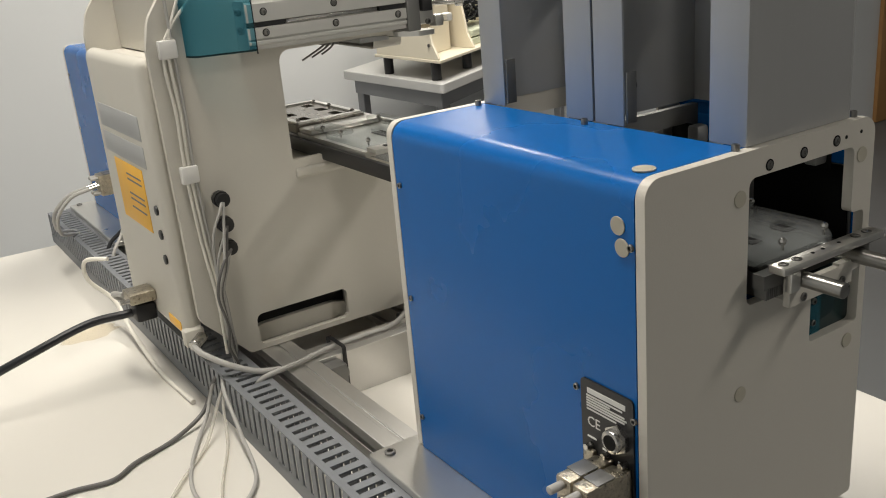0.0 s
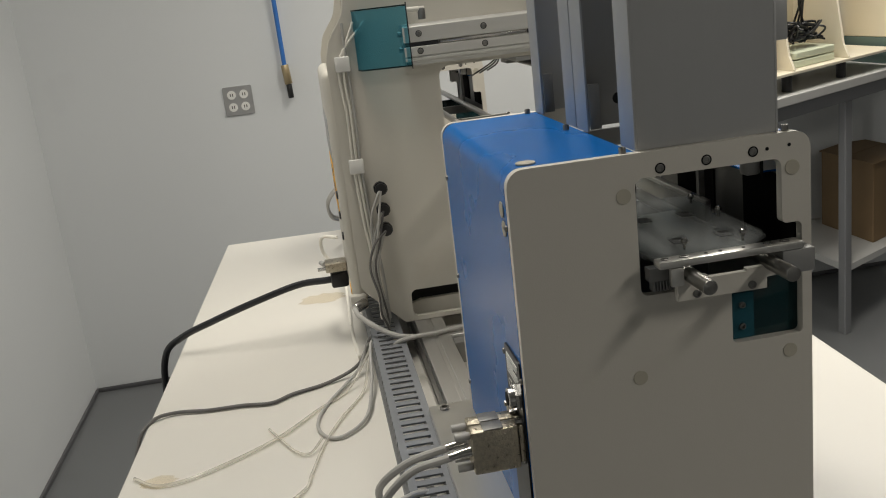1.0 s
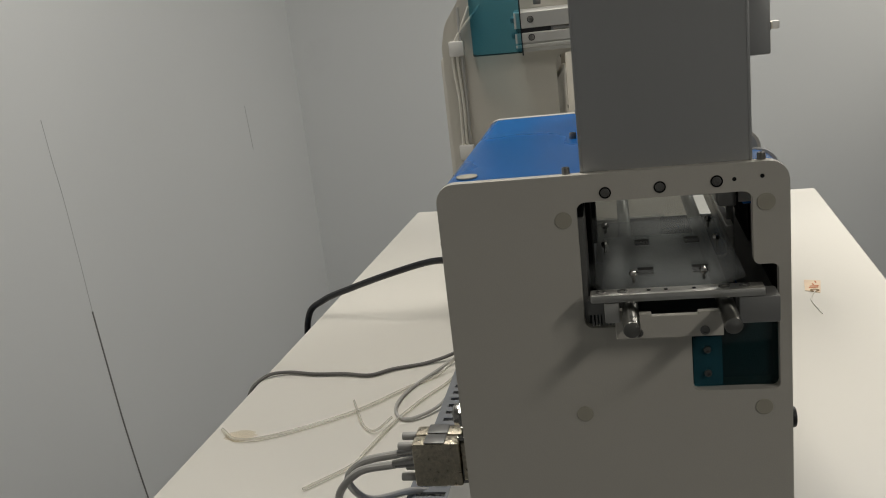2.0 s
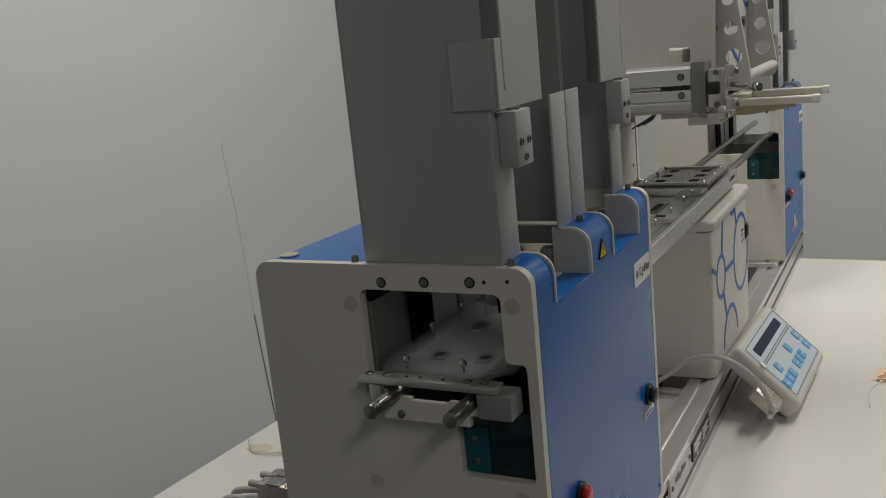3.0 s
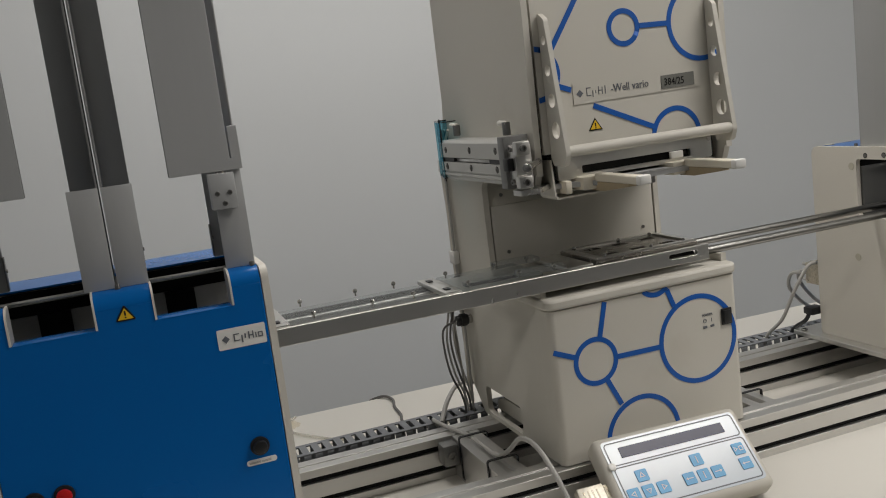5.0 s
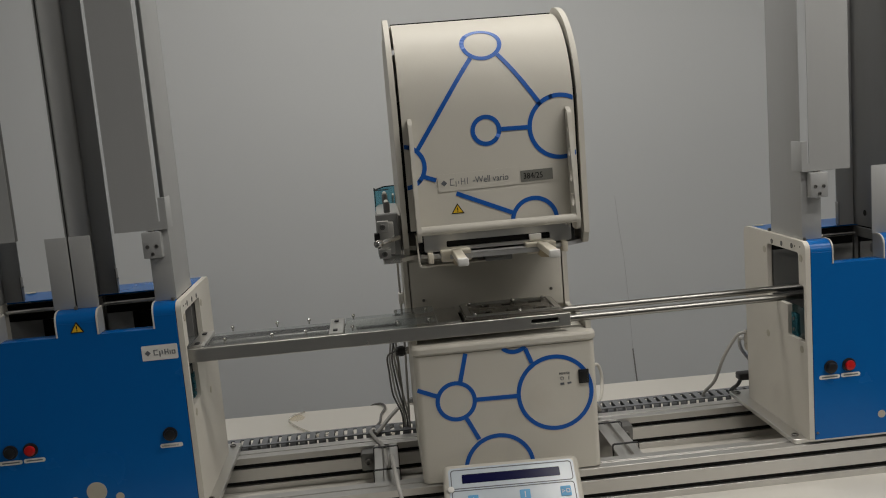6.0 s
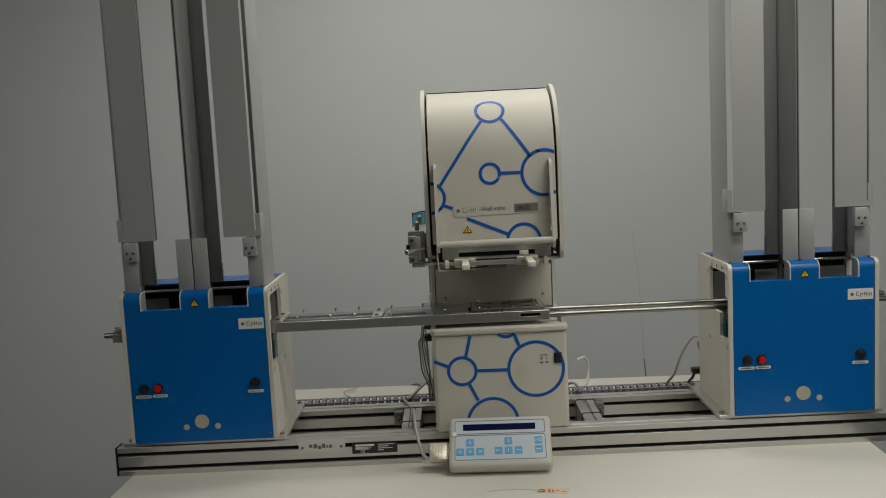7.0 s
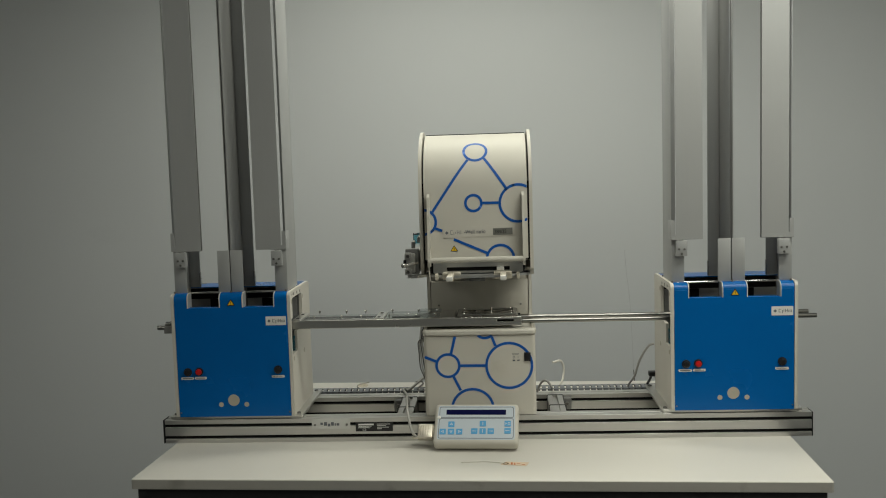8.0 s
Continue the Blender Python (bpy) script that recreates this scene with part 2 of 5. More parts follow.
def rounded(pts, radii, n=5):
    """A closed outline with each corner rounded by its radius (one number serves all)."""
    out, k = [], len(pts)
    for i, p in enumerate(pts):
        r = radii[i] if isinstance(radii, (list, tuple)) else radii
        a, b, c = Vector(pts[i - 1]), Vector(p), Vector(pts[(i + 1) % k])
        u, v = (a - b), (c - b)
        if r <= 0 or u.length < 1e-9 or v.length < 1e-9:
            out.append(tuple(b))
            continue
        ang = u.angle(v)
        if ang > radians(178):
            out.append(tuple(b))
            continue
        t = min(r / math.tan(ang / 2), u.length * 0.49, v.length * 0.49)
        r = t * math.tan(ang / 2)
        p0, p1 = b + u.normalized() * t, b + v.normalized() * t
        centre = b + (u.normalized() + v.normalized()).normalized() * (r / math.sin(ang / 2))
        a0, a1 = math.atan2(*(p0 - centre).yx), math.atan2(*(p1 - centre).yx)
        da = (a1 - a0 + math.pi) % (2 * math.pi) - math.pi
        for j in range(n + 1):
            w = a0 + da * j / n
            out.append((centre.x + r * math.cos(w), centre.y + r * math.sin(w)))
    return out


def rect(a0, a1, b0, b1, r=0.0, n=5):
    pts = [(a0, b0), (a1, b0), (a1, b1), (a0, b1)]
    return rounded(pts, r, n) if r else pts


def disc(a, b, r, n=24):
    return [(a + r * math.cos(2 * math.pi * i / n), b + r * math.sin(2 * math.pi * i / n)) for i in range(n)]


PLANES = {"x": lambda a, b, d: (d, a, b), "y": lambda a, b, d: (a, d, b), "z": lambda a, b, d: (a, b, d)}


def plate(outline, axis, d0, d1, holes=(), bm=None):
    """A flat outline with holes, given thickness from d0 to d1 along an axis."""
    bm = bm or bmesh.new()
    to = PLANES[axis]
    edges = []
    for loop in (outline, *holes):
        vs = [bm.verts.new(to(a, b, d0)) for a, b in loop]
        edges += [bm.edges.new((vs[i - 1], vs[i])) for i in range(len(vs))]
    if holes:
        made = bmesh.ops.triangle_fill(bm, edges=edges, use_beauty=True)
        faces = [g for g in made["geom"] if isinstance(g, bmesh.types.BMFace)]
    else:
        faces = [bm.faces.new([e.verts[0] for e in edges])] if False else [bm.faces.new(vs)]
    ext = bmesh.ops.extrude_face_region(bm, geom=faces)
    shift = Vector(to(0, 0, d1)) - Vector(to(0, 0, d0))
    bmesh.ops.translate(bm, vec=shift, verts=[g for g in ext["geom"] if isinstance(g, bmesh.types.BMVert)])
    return bm


def ribbon(path, width_axis, w0, w1, thick, bm=None):
    """A bent sheet: an open path of (a, b) in the plane across width_axis, given thickness and width."""
    n = len(path)
    left, right = [], []
    for i in range(n):
        d = Vector(path[min(i + 1, n - 1)]) - Vector(path[max(i - 1, 0)])
        d.normalize()
        nrm = Vector((-d.y, d.x)) * thick / 2
        left.append(tuple(Vector(path[i]) + nrm))
        right.append(tuple(Vector(path[i]) - nrm))
    bm = bm or bmesh.new()
    to = PLANES[width_axis]
    rows = []
    for w in (w0, w1):
        rows.append(([bm.verts.new(to(a, b, w)) for a, b in left], [bm.verts.new(to(a, b, w)) for a, b in right]))
    (l0, r0), (l1, r1) = rows
    for i in range(n - 1):
        bm.faces.new((l0[i], l0[i + 1], l1[i + 1], l1[i]))
        bm.faces.new((r0[i], r1[i], r1[i + 1], r0[i + 1]))
        bm.faces.new((l0[i], r0[i], r0[i + 1], l0[i + 1]))
        bm.faces.new((l1[i], l1[i + 1], r1[i + 1], r1[i]))
    for i in (0, n - 1):
        bm.faces.new((l0[i], l1[i], r1[i], r0[i]))
    return bm


def smooth_path(pts, n=8):
    """Catmull-Rom points through the given ones."""
    P = [Vector(p) for p in pts]
    P = [2 * P[0] - P[1]] + P + [2 * P[-1] - P[-2]]
    out = []
    for i in range(1, len(P) - 2):
        a, b, c, d = P[i - 1 : i + 3]
        for j in range(n):
            t = j / n
            out.append(0.5 * (2 * b + (c - a) * t + (2 * a - 5 * b + 4 * c - d) * t * t + (3 * b - a - 3 * c + d) * t ** 3))
    return out + [P[-2]]


def tube(pts, r, n=8, smooth=8, bm=None):
    """A round cable along points."""
    path = smooth_path(pts, smooth) if smooth else [Vector(p) for p in pts]
    bm = bm or bmesh.new()
    rings, side = [], None
    for i, p in enumerate(path):
        d = (path[min(i + 1, len(path) - 1)] - path[max(i - 1, 0)]).normalized()
        if side is None:
            side = d.cross(Vector((0, 0, 1)) if abs(d.z) < 0.9 else Vector((0, 1, 0)))
        side = (side - d * side.dot(d)).normalized()
        other = side.cross(d).normalized()
        rings.append([bm.verts.new(p + r * (math.cos(2 * math.pi * k / n) * side + math.sin(2 * math.pi * k / n) * other)) for k in range(n)])
    for a, b in zip(rings, rings[1:]):
        for k in range(n):
            bm.faces.new((a[k], a[(k + 1) % n], b[(k + 1) % n], b[k]))
    bm.faces.new(rings[0][::-1])
    bm.faces.new(rings[-1])
    return bm


def screw_head(p, axis, r=0.004, h=0.003, sign=1):
    """Socket-head screw: a cylinder with a hexagon recess."""
    bm = bmesh.new()
    to = {"x": Vector((1, 0, 0)), "y": Vector((0, 1, 0)), "z": Vector((0, 0, 1))}[axis] * sign
    p = Vector(p)
    q = to.to_track_quat("Z", "Y").to_matrix().to_4x4()
    ring = lambda rad, z, n, s=0: [bm.verts.new((Matrix.Translation(p) @ q) @ Vector((rad * math.cos(2 * math.pi * (k + s) / n), rad * math.sin(2 * math.pi * (k + s) / n), z))) for k in range(n)]
    n = 12
    rs = [ring(r, 0, n), ring(r, h * 0.8, n), ring(r * 0.88, h, n), ring(r * 0.58, h, n), ring(r * 0.52, h * 0.1, n)]
    for a, b in zip(rs, rs[1:]):
        for k in range(n):
            bm.faces.new((a[k], a[(k + 1) % n], b[(k + 1) % n], b[k]))
    bm.faces.new(rs[-1])
    bm.faces.new(rs[0][::-1])
    return bm


def bars(rows, axis, d, sign=1, t=0.0004, bm=None):
    """Thin printed bars (a0, a1, b0, b1) on a plane."""
    bm = bm or bmesh.new()
    for a0, a1, b0, b1 in rows:
        plate(rect(a0, a1, b0, b1), axis, d, d + sign * t, bm=bm)
    return bm


def words(name, text, size, place, turn, material, parent, label="", squeeze=1.0):
    """Raised lettering in the built-in font, as a mesh."""
    cu = bpy.data.curves.new(name, "FONT")
    cu.body, cu.size, cu.extrude, cu.align_x, cu.align_y = text, size, 0.0002, "LEFT", "BOTTOM_BASELINE"
    cu.resolution_u = 2
    tmp = bpy.data.objects.new(name, cu)
    me = bpy.data.meshes.new_from_object(tmp)
    bpy.data.objects.remove(tmp)
    bpy.data.curves.remove(cu)
    me.transform(pose(*place, *turn) @ Matrix.Diagonal((squeeze, 1, 1, 1)))
    me.materials.clear()
    me.materials.append(material)
    ob = new(name, me)
    if parent is not None:
        ob.parent = parent
        if parent.type == "EMPTY" and parent.name not in LOCAL:
            ob.matrix_parent_inverse = Matrix.Translation(-parent.location)
    if label:
        ob["label"] = label
    return ob


# ================================================================= the room
def build_room():
    solid("floor", box(WALL_W - 0.1, WALL_X + 0.1, WALL_S - 0.1, WALL_Y + 0.1, FLOOR - 0.1, FLOOR), FLOOR_MAT, "grey sealed concrete floor with a dull shine", "floor", kind="structure")
    solid("ceiling", box(WALL_W - 0.1, WALL_X + 0.1, WALL_S - 0.1, WALL_Y + 0.1, CEIL, CEIL + 0.1), CEILING_MAT, "plain off-white laboratory ceiling", "ceiling", kind="structure")
    solid("wall_north", box(WALL_W - 0.1, WALL_X + 0.1, WALL_Y, WALL_Y + 0.1, FLOOR, CEIL), WALL, "pale grey painted wall behind the bench", "wall", kind="structure")
    solid("wall_east", box(WALL_X, WALL_X + 0.1, WALL_S - 0.1, WALL_Y, FLOOR, CEIL), WALL, "pale grey painted end wall with an outlet", "wall", kind="structure")
    solid("wall_south", box(WALL_W - 0.1, WALL_X + 0.1, WALL_S - 0.1, WALL_S, FLOOR, CEIL), WALL, "plain pale grey painted wall", "wall", kind="structure")
    solid("wall_west", box(WALL_W - 0.1, WALL_W, WALL_S, WALL_Y, FLOOR, CEIL), WALL, "plain pale grey painted wall", "wall", kind="structure")
    solid("baseboard", box(WALL_W, WALL_X - 0.012, WALL_Y - 0.010, WALL_Y, FLOOR, FLOOR + 0.018, 0.003), SKIRT, "low dark skirting along the rear wall", "baseboard", kind="structure")
    solid("baseboard", box(WALL_X - 0.010, WALL_X, WALL_S, WALL_Y, FLOOR, FLOOR + 0.018, 0.003), SKIRT, "low dark skirting along the end wall", "baseboard", kind="structure")
    for x, y, watts in LAMP_SPOTS:
        lamp = thing("ceiling_light", (x, y, CEIL), "flush white fluorescent ceiling panel, lit", "ceiling light", "ceiling light panels")
        part("frame", plate(rect(x - 0.61, x + 0.61, y - 0.155, y + 0.155, 0.005), "z", CEIL - 0.03, CEIL - 0.001, [rect(x - 0.585, x + 0.585, y - 0.13, y + 0.13)]), BRIGHT_WHITE, lamp)
        part("diffuser", box(x - 0.584, x + 0.584, y - 0.129, y + 0.129, CEIL - 0.02, CEIL - 0.012), lampmat, lamp, "glowing milky diffuser")
        la = bpy.data.lights.new("panel_light", "AREA")
        la.shape, la.size, la.size_y, la.energy, la.color = "RECTANGLE", 1.15, 0.25, watts, LAMP_COLOUR
        lo = new("panel_light", la)
        lo.location = (x, y, CEIL - 0.035)
    dr = thing("door_1", (WALL_X, -5.46, FLOOR), "brown wooden door in the end wall", "door", kind="structure")
    part("leaf", box(WALL_X - 0.03, WALL_X - 0.001, -5.88, -5.04, FLOOR + 0.005, FLOOR + 2.03, 0.003), DOOR_WOOD, dr, "warm brown wooden leaf")
    part("door_handle", rod((WALL_X - 0.031, -5.80, FLOOR + 1.02), (WALL_X - 0.075, -5.80, FLOOR + 1.02), 0.011, n=12, bev=0.002), STEEL, dr, "steel door handle")
    # outlet plate and hose on the end wall
    oy, oz = 0.626, 0.993
    o = thing("wall_outlet", (WALL_X, oy, oz), "square steel wall plate with four round sockets", "outlet")
    part("cover_plate", plate(rect(oy - 0.057, oy + 0.057, oz - 0.057, oz + 0.057, 0.006), "x", WALL_X - 0.006, WALL_X), OUTLET, o, bevel=0.001)
    for sy in (-1, 1):
        for sz in (-1, 1):
            s = part("socket", plate(disc(oy + sy * 0.024, oz + sz * 0.024, 0.017, 20), "x", WALL_X - 0.0085, WALL_X - 0.006), BRIGHT_WHITE, o, "white socket face")
            part("slots", bars([(oy + sy * 0.024 - 0.006, oy + sy * 0.024 - 0.003, oz + sz * 0.024 - 0.005, oz + sz * 0.024 + 0.006), (oy + sy * 0.024 + 0.003, oy + sy * 0.024 + 0.006, oz + sz * 0.024 - 0.005, oz + sz * 0.024 + 0.006)], "x", WALL_X - 0.0085, -1), SLOT, s)
    h = thing("air_hose", (WALL_X - 0.03, 0.46, 1.05), "blue air hose with a brass coupling hanging on the wall", "hose")
    part("hose", tube([(WALL_X - 0.03, 0.455, CEIL - 0.02), (WALL_X - 0.03, 0.445, 1.9), (WALL_X - 0.03, 0.432, 1.45), (WALL_X - 0.03, 0.427, 1.105)], 0.009, 10), HOSE_BLUE, h)
    part("coupling", rod((WALL_X - 0.03, 0.427, 1.110), (WALL_X - 0.03, 0.421, 1.035), 0.015, n=12, bev=0.002), BRASS, h, "brass coupling sleeve")
    part("nozzle", rod((WALL_X - 0.03, 0.421, 1.035), (WALL_X - 0.03, 0.419, 0.980), 0.011, n=12, bev=0.002), BLACK, h, "dark nozzle")


def build_bench():
    w, dp = 1.535, 0.918
    b = thing("lab_bench", (-0.789, -0.262, FLOOR), "white laminate bench top on a black steel frame", "bench", local=True, turn=(0, 0, -2.2))
    top = BENCH - FLOOR
    part("top", plate(rect(0, w, 0, dp, 0.006), "z", top - 0.024, top), BENCH_TOP, b, "stained off-white laminate top", bevel=0.0015)
    part("edge_band", plate(rect(-0.0012, w + 0.0012, -0.0012, dp + 0.0012, 0.0065), "z", top - 0.0225, top - 0.0018, [rect(0.0002, w - 0.0002, 0.0002, dp - 0.0002, 0.006)]), BENCH_EDGE, b, "scuffed grey edge band")
    rnd = random.Random(2)
    for sx, sy, sr in ((1.000, 0.688, 0.045), (0.372, 0.875, 0.022)):
        blot = [(sx + sr * (0.75 + 0.35 * rnd.random()) * math.cos(a) * 0.7, sy + sr * (0.75 + 0.35 * rnd.random()) * math.sin(a)) for a in [2 * math.pi * i / 22 for i in range(22)]]
        part("dried_spill", plate(blot, "z", top + 0.0001, top + 0.0003), STAIN, b, "faint brown dried spill")
    part("front_rail", box(0.01, w - 0.01, 0.008, 0.05, top - 0.09, top - 0.025, 0.003), BENCH_FRAME, b)
    part("rear_rail", box(0.01, w - 0.01, dp - 0.05, dp - 0.008, top - 0.09, top - 0.025, 0.003), BENCH_FRAME, b)
    for x in (0.02, w - 0.07):
        part("side_rail", box(x, x + 0.05, 0.051, dp - 0.051, top - 0.09, top - 0.025, 0.003), BENCH_FRAME, b)
        for y in (0.01, dp - 0.06):
            part("leg", box(x, x + 0.05, y, y + 0.05, 0, top - 0.091, 0.003), BENCH_FRAME, b)


# ================================================================= rails under the machine
def build_rails():
    fr = thing("rail_frame", (0, 0.13, BENCH), "silver aluminium profile frame carrying the machines", "frame")

    def profile(name, y0, y1, label=""):
        z0, z1, g, d = BENCH, RAIL_TOP, 0.004, 0.007
        ym = (y0 + y1) / 2
        zs = [z0 + 0.015, z0 + 0.045]
        pts = [(y0, z0), (y1, z0)]
        for z in zs:
            pts += [(y1, z - g), (y1 - d, z - g), (y1 - d, z + g), (y1, z + g)]
        pts += [(y1, z1), (ym + 0.003, z1), (ym + 0.003, z1 - 0.0022), (ym - 0.003, z1 - 0.0022), (ym - 0.003, z1), (y0, z1)]
        for z in zs[::-1]:
            pts += [(y0, z + g), (y0 + d, z + g), (y0 + d, z - g), (y0, z - g)]
        p = part(name, plate(pts, "x", -0.806, 0.808), ALU, fr, label, bevel=0.0006)
        # dark strip on the groove floor stands for its shade
        for z in zs:
            part("groove", box(-0.8055, 0.8075, y0 + d - 0.0012, y0 + d - 0.0004, z - g + 0.0003, z + g - 0.0003), SLOT, p)
        for x in (-0.808, 0.808):
            part("end_cap", box(min(x, x + 0.003 * (1 if x > 0 else -1)), max(x, x + 0.003 * (1 if x > 0 else -1)), y0, y1, z0, z1, 0.001), BLACK, p, "black plastic end cap")
        return p

    profile("front_profile", 0.006, 0.046)
    profile("rear_profile", 0.215, 0.255)
    for x0, x1 in ((-0.215, -0.175), (0.175, 0.215)):
        c = part("cross_profile", plate([(x0, BENCH), (x1, BENCH), (x1, RAIL_TOP - 0.001), (x1 - 0.014, RAIL_TOP - 0.001), (x1 - 0.014, RAIL_TOP - 0.008), (x0 + 0.014, RAIL_TOP - 0.008), (x0 + 0.014, RAIL_TOP - 0.001), (x0, RAIL_TOP - 0.001)], "y", 0.0465, 0.2145), ALU, fr, bevel=0.0006)
        s = -1 if x0 < 0 else 1
        e = x0 if x0 < 0 else x1
        part("angle_bracket", box(min(e, e + s * 0.024), max(e, e + s * 0.024), 0.188, 0.2143, RAIL_TOP - 0.036, RAIL_TOP - 0.004, 0.004), SHEET_DARK, c, "grey cast corner bracket")
        part("bracket_screw", screw_head((e + s * 0.012, 0.188, RAIL_TOP - 0.020), "y", 0.006, 0.004, -1), SCREW, c)
        for y in (0.075, 0.178):
            part("cable_tie", plate(rect(x0 - 0.002, x1 + 0.002, BENCH + 0.004, RAIL_TOP + 0.008, 0.004), "y", y, y + 0.005, [rect(x0 - 0.0008, x1 + 0.0008, BENCH + 0.005, RAIL_TOP + 0.0068, 0.003)]), BLACK, c, "black cable tie")
    # maker's plates on the front profile
    lg = part("maker_plate", plate(rect(-0.427, -0.330, 0.818, 0.844, 0.002), "y", 0.0035, 0.006), BRUSHED_PALE, fr, "brushed maker's plate")
    part("logo", bars([(-0.405, -0.399, 0.829, 0.835), (-0.396, -0.388, 0.827, 0.836), (-0.386, -0.380, 0.825, 0.832), (-0.378, -0.371, 0.827, 0.836), (-0.369, -0.366, 0.827, 0.833), (-0.364, -0.357, 0.827, 0.833)], "y", 0.0035, -1), INK, lg)
    for x in (-0.419, -0.338):
        part("plate_screw", screw_head((x, 0.0035, 0.829), "y", 0.003, 0.0015, -1), SCREW, lg)
    tg = part("type_plate", plate(rect(-0.316, -0.222, 0.811, 0.834, 0.001), "y", 0.004, 0.0063), BLACK_TAG, fr, "black type plate with white print")
    rows = [(-0.309, -0.270, 0.8265, 0.8305)]
    rows += [(-0.309, -0.309 + w, z, z + 0.0012) for w, z in ((0.034, 0.8235), (0.026, 0.8215), (0.030, 0.8195))]
    rows += [(-0.262, -0.262 + w, z, z + 0.0014) for w, z in ((0.034, 0.8285), (0.022, 0.8245), (0.030, 0.8205), (0.012, 0.8165))]
    part("print", bars(rows, "y", 0.004, -1), INK_WHITE, tg)
    words("mark", "CE", 0.008, (-0.299, 0.0038, 0.8125), (90, 0, 0), INK_WHITE, tg)
    return fr


def build_duct():
    d = thing("cable_duct", (0, 0.30, BENCH), "grey slotted plastic wiring duct running behind the rails", "cable duct")
    y0, y1, z1 = 0.276, 0.322, RAIL_TOP
    x0, x1, pitch = -0.80, 0.80, 0.0172
    for y in (y0, y1 - 0.0018):
        part("side_wall", box(x0, x1, y, y + 0.0018, BENCH + 0.0003, BENCH + 0.018), DUCT, d)
    part("spine", box(x0, x1, y0 + 0.001, y0 + 0.009, z1 - 0.0018, z1), DUCT, d)
    part("spine", box(x0, x1, y1 - 0.009, y1 - 0.001, z1 - 0.0018, z1), DUCT, d)
    path = rounded([(y0 + 0.001, BENCH + 0.015), (y0 + 0.001, z1 - 0.001), (y1 - 0.001, z1 - 0.001), (y1 - 0.001, BENCH + 0.015)], [0, 0.004, 0.004, 0], 3)
    me = finish("rib", ribbon(path, "x", -0.0050, 0.0050, 0.002), DUCT)
    n = int((x1 - x0) / pitch)
    for i in range(n):
        o = new("rib", me)
        o.parent = d
        o.matrix_parent_inverse = Matrix.Translation(-d.location)
        o.location = (x0 + 0.008 + i * pitch, 0, 0)


# ================================================================= plate stackers
SX0, SX1, SZ0, SZ1, SY1 = -0.772, -0.468, 0.854, 1.169, 0.232
NOTCHES = ((-0.728, -0.648), (-0.588, -0.510))


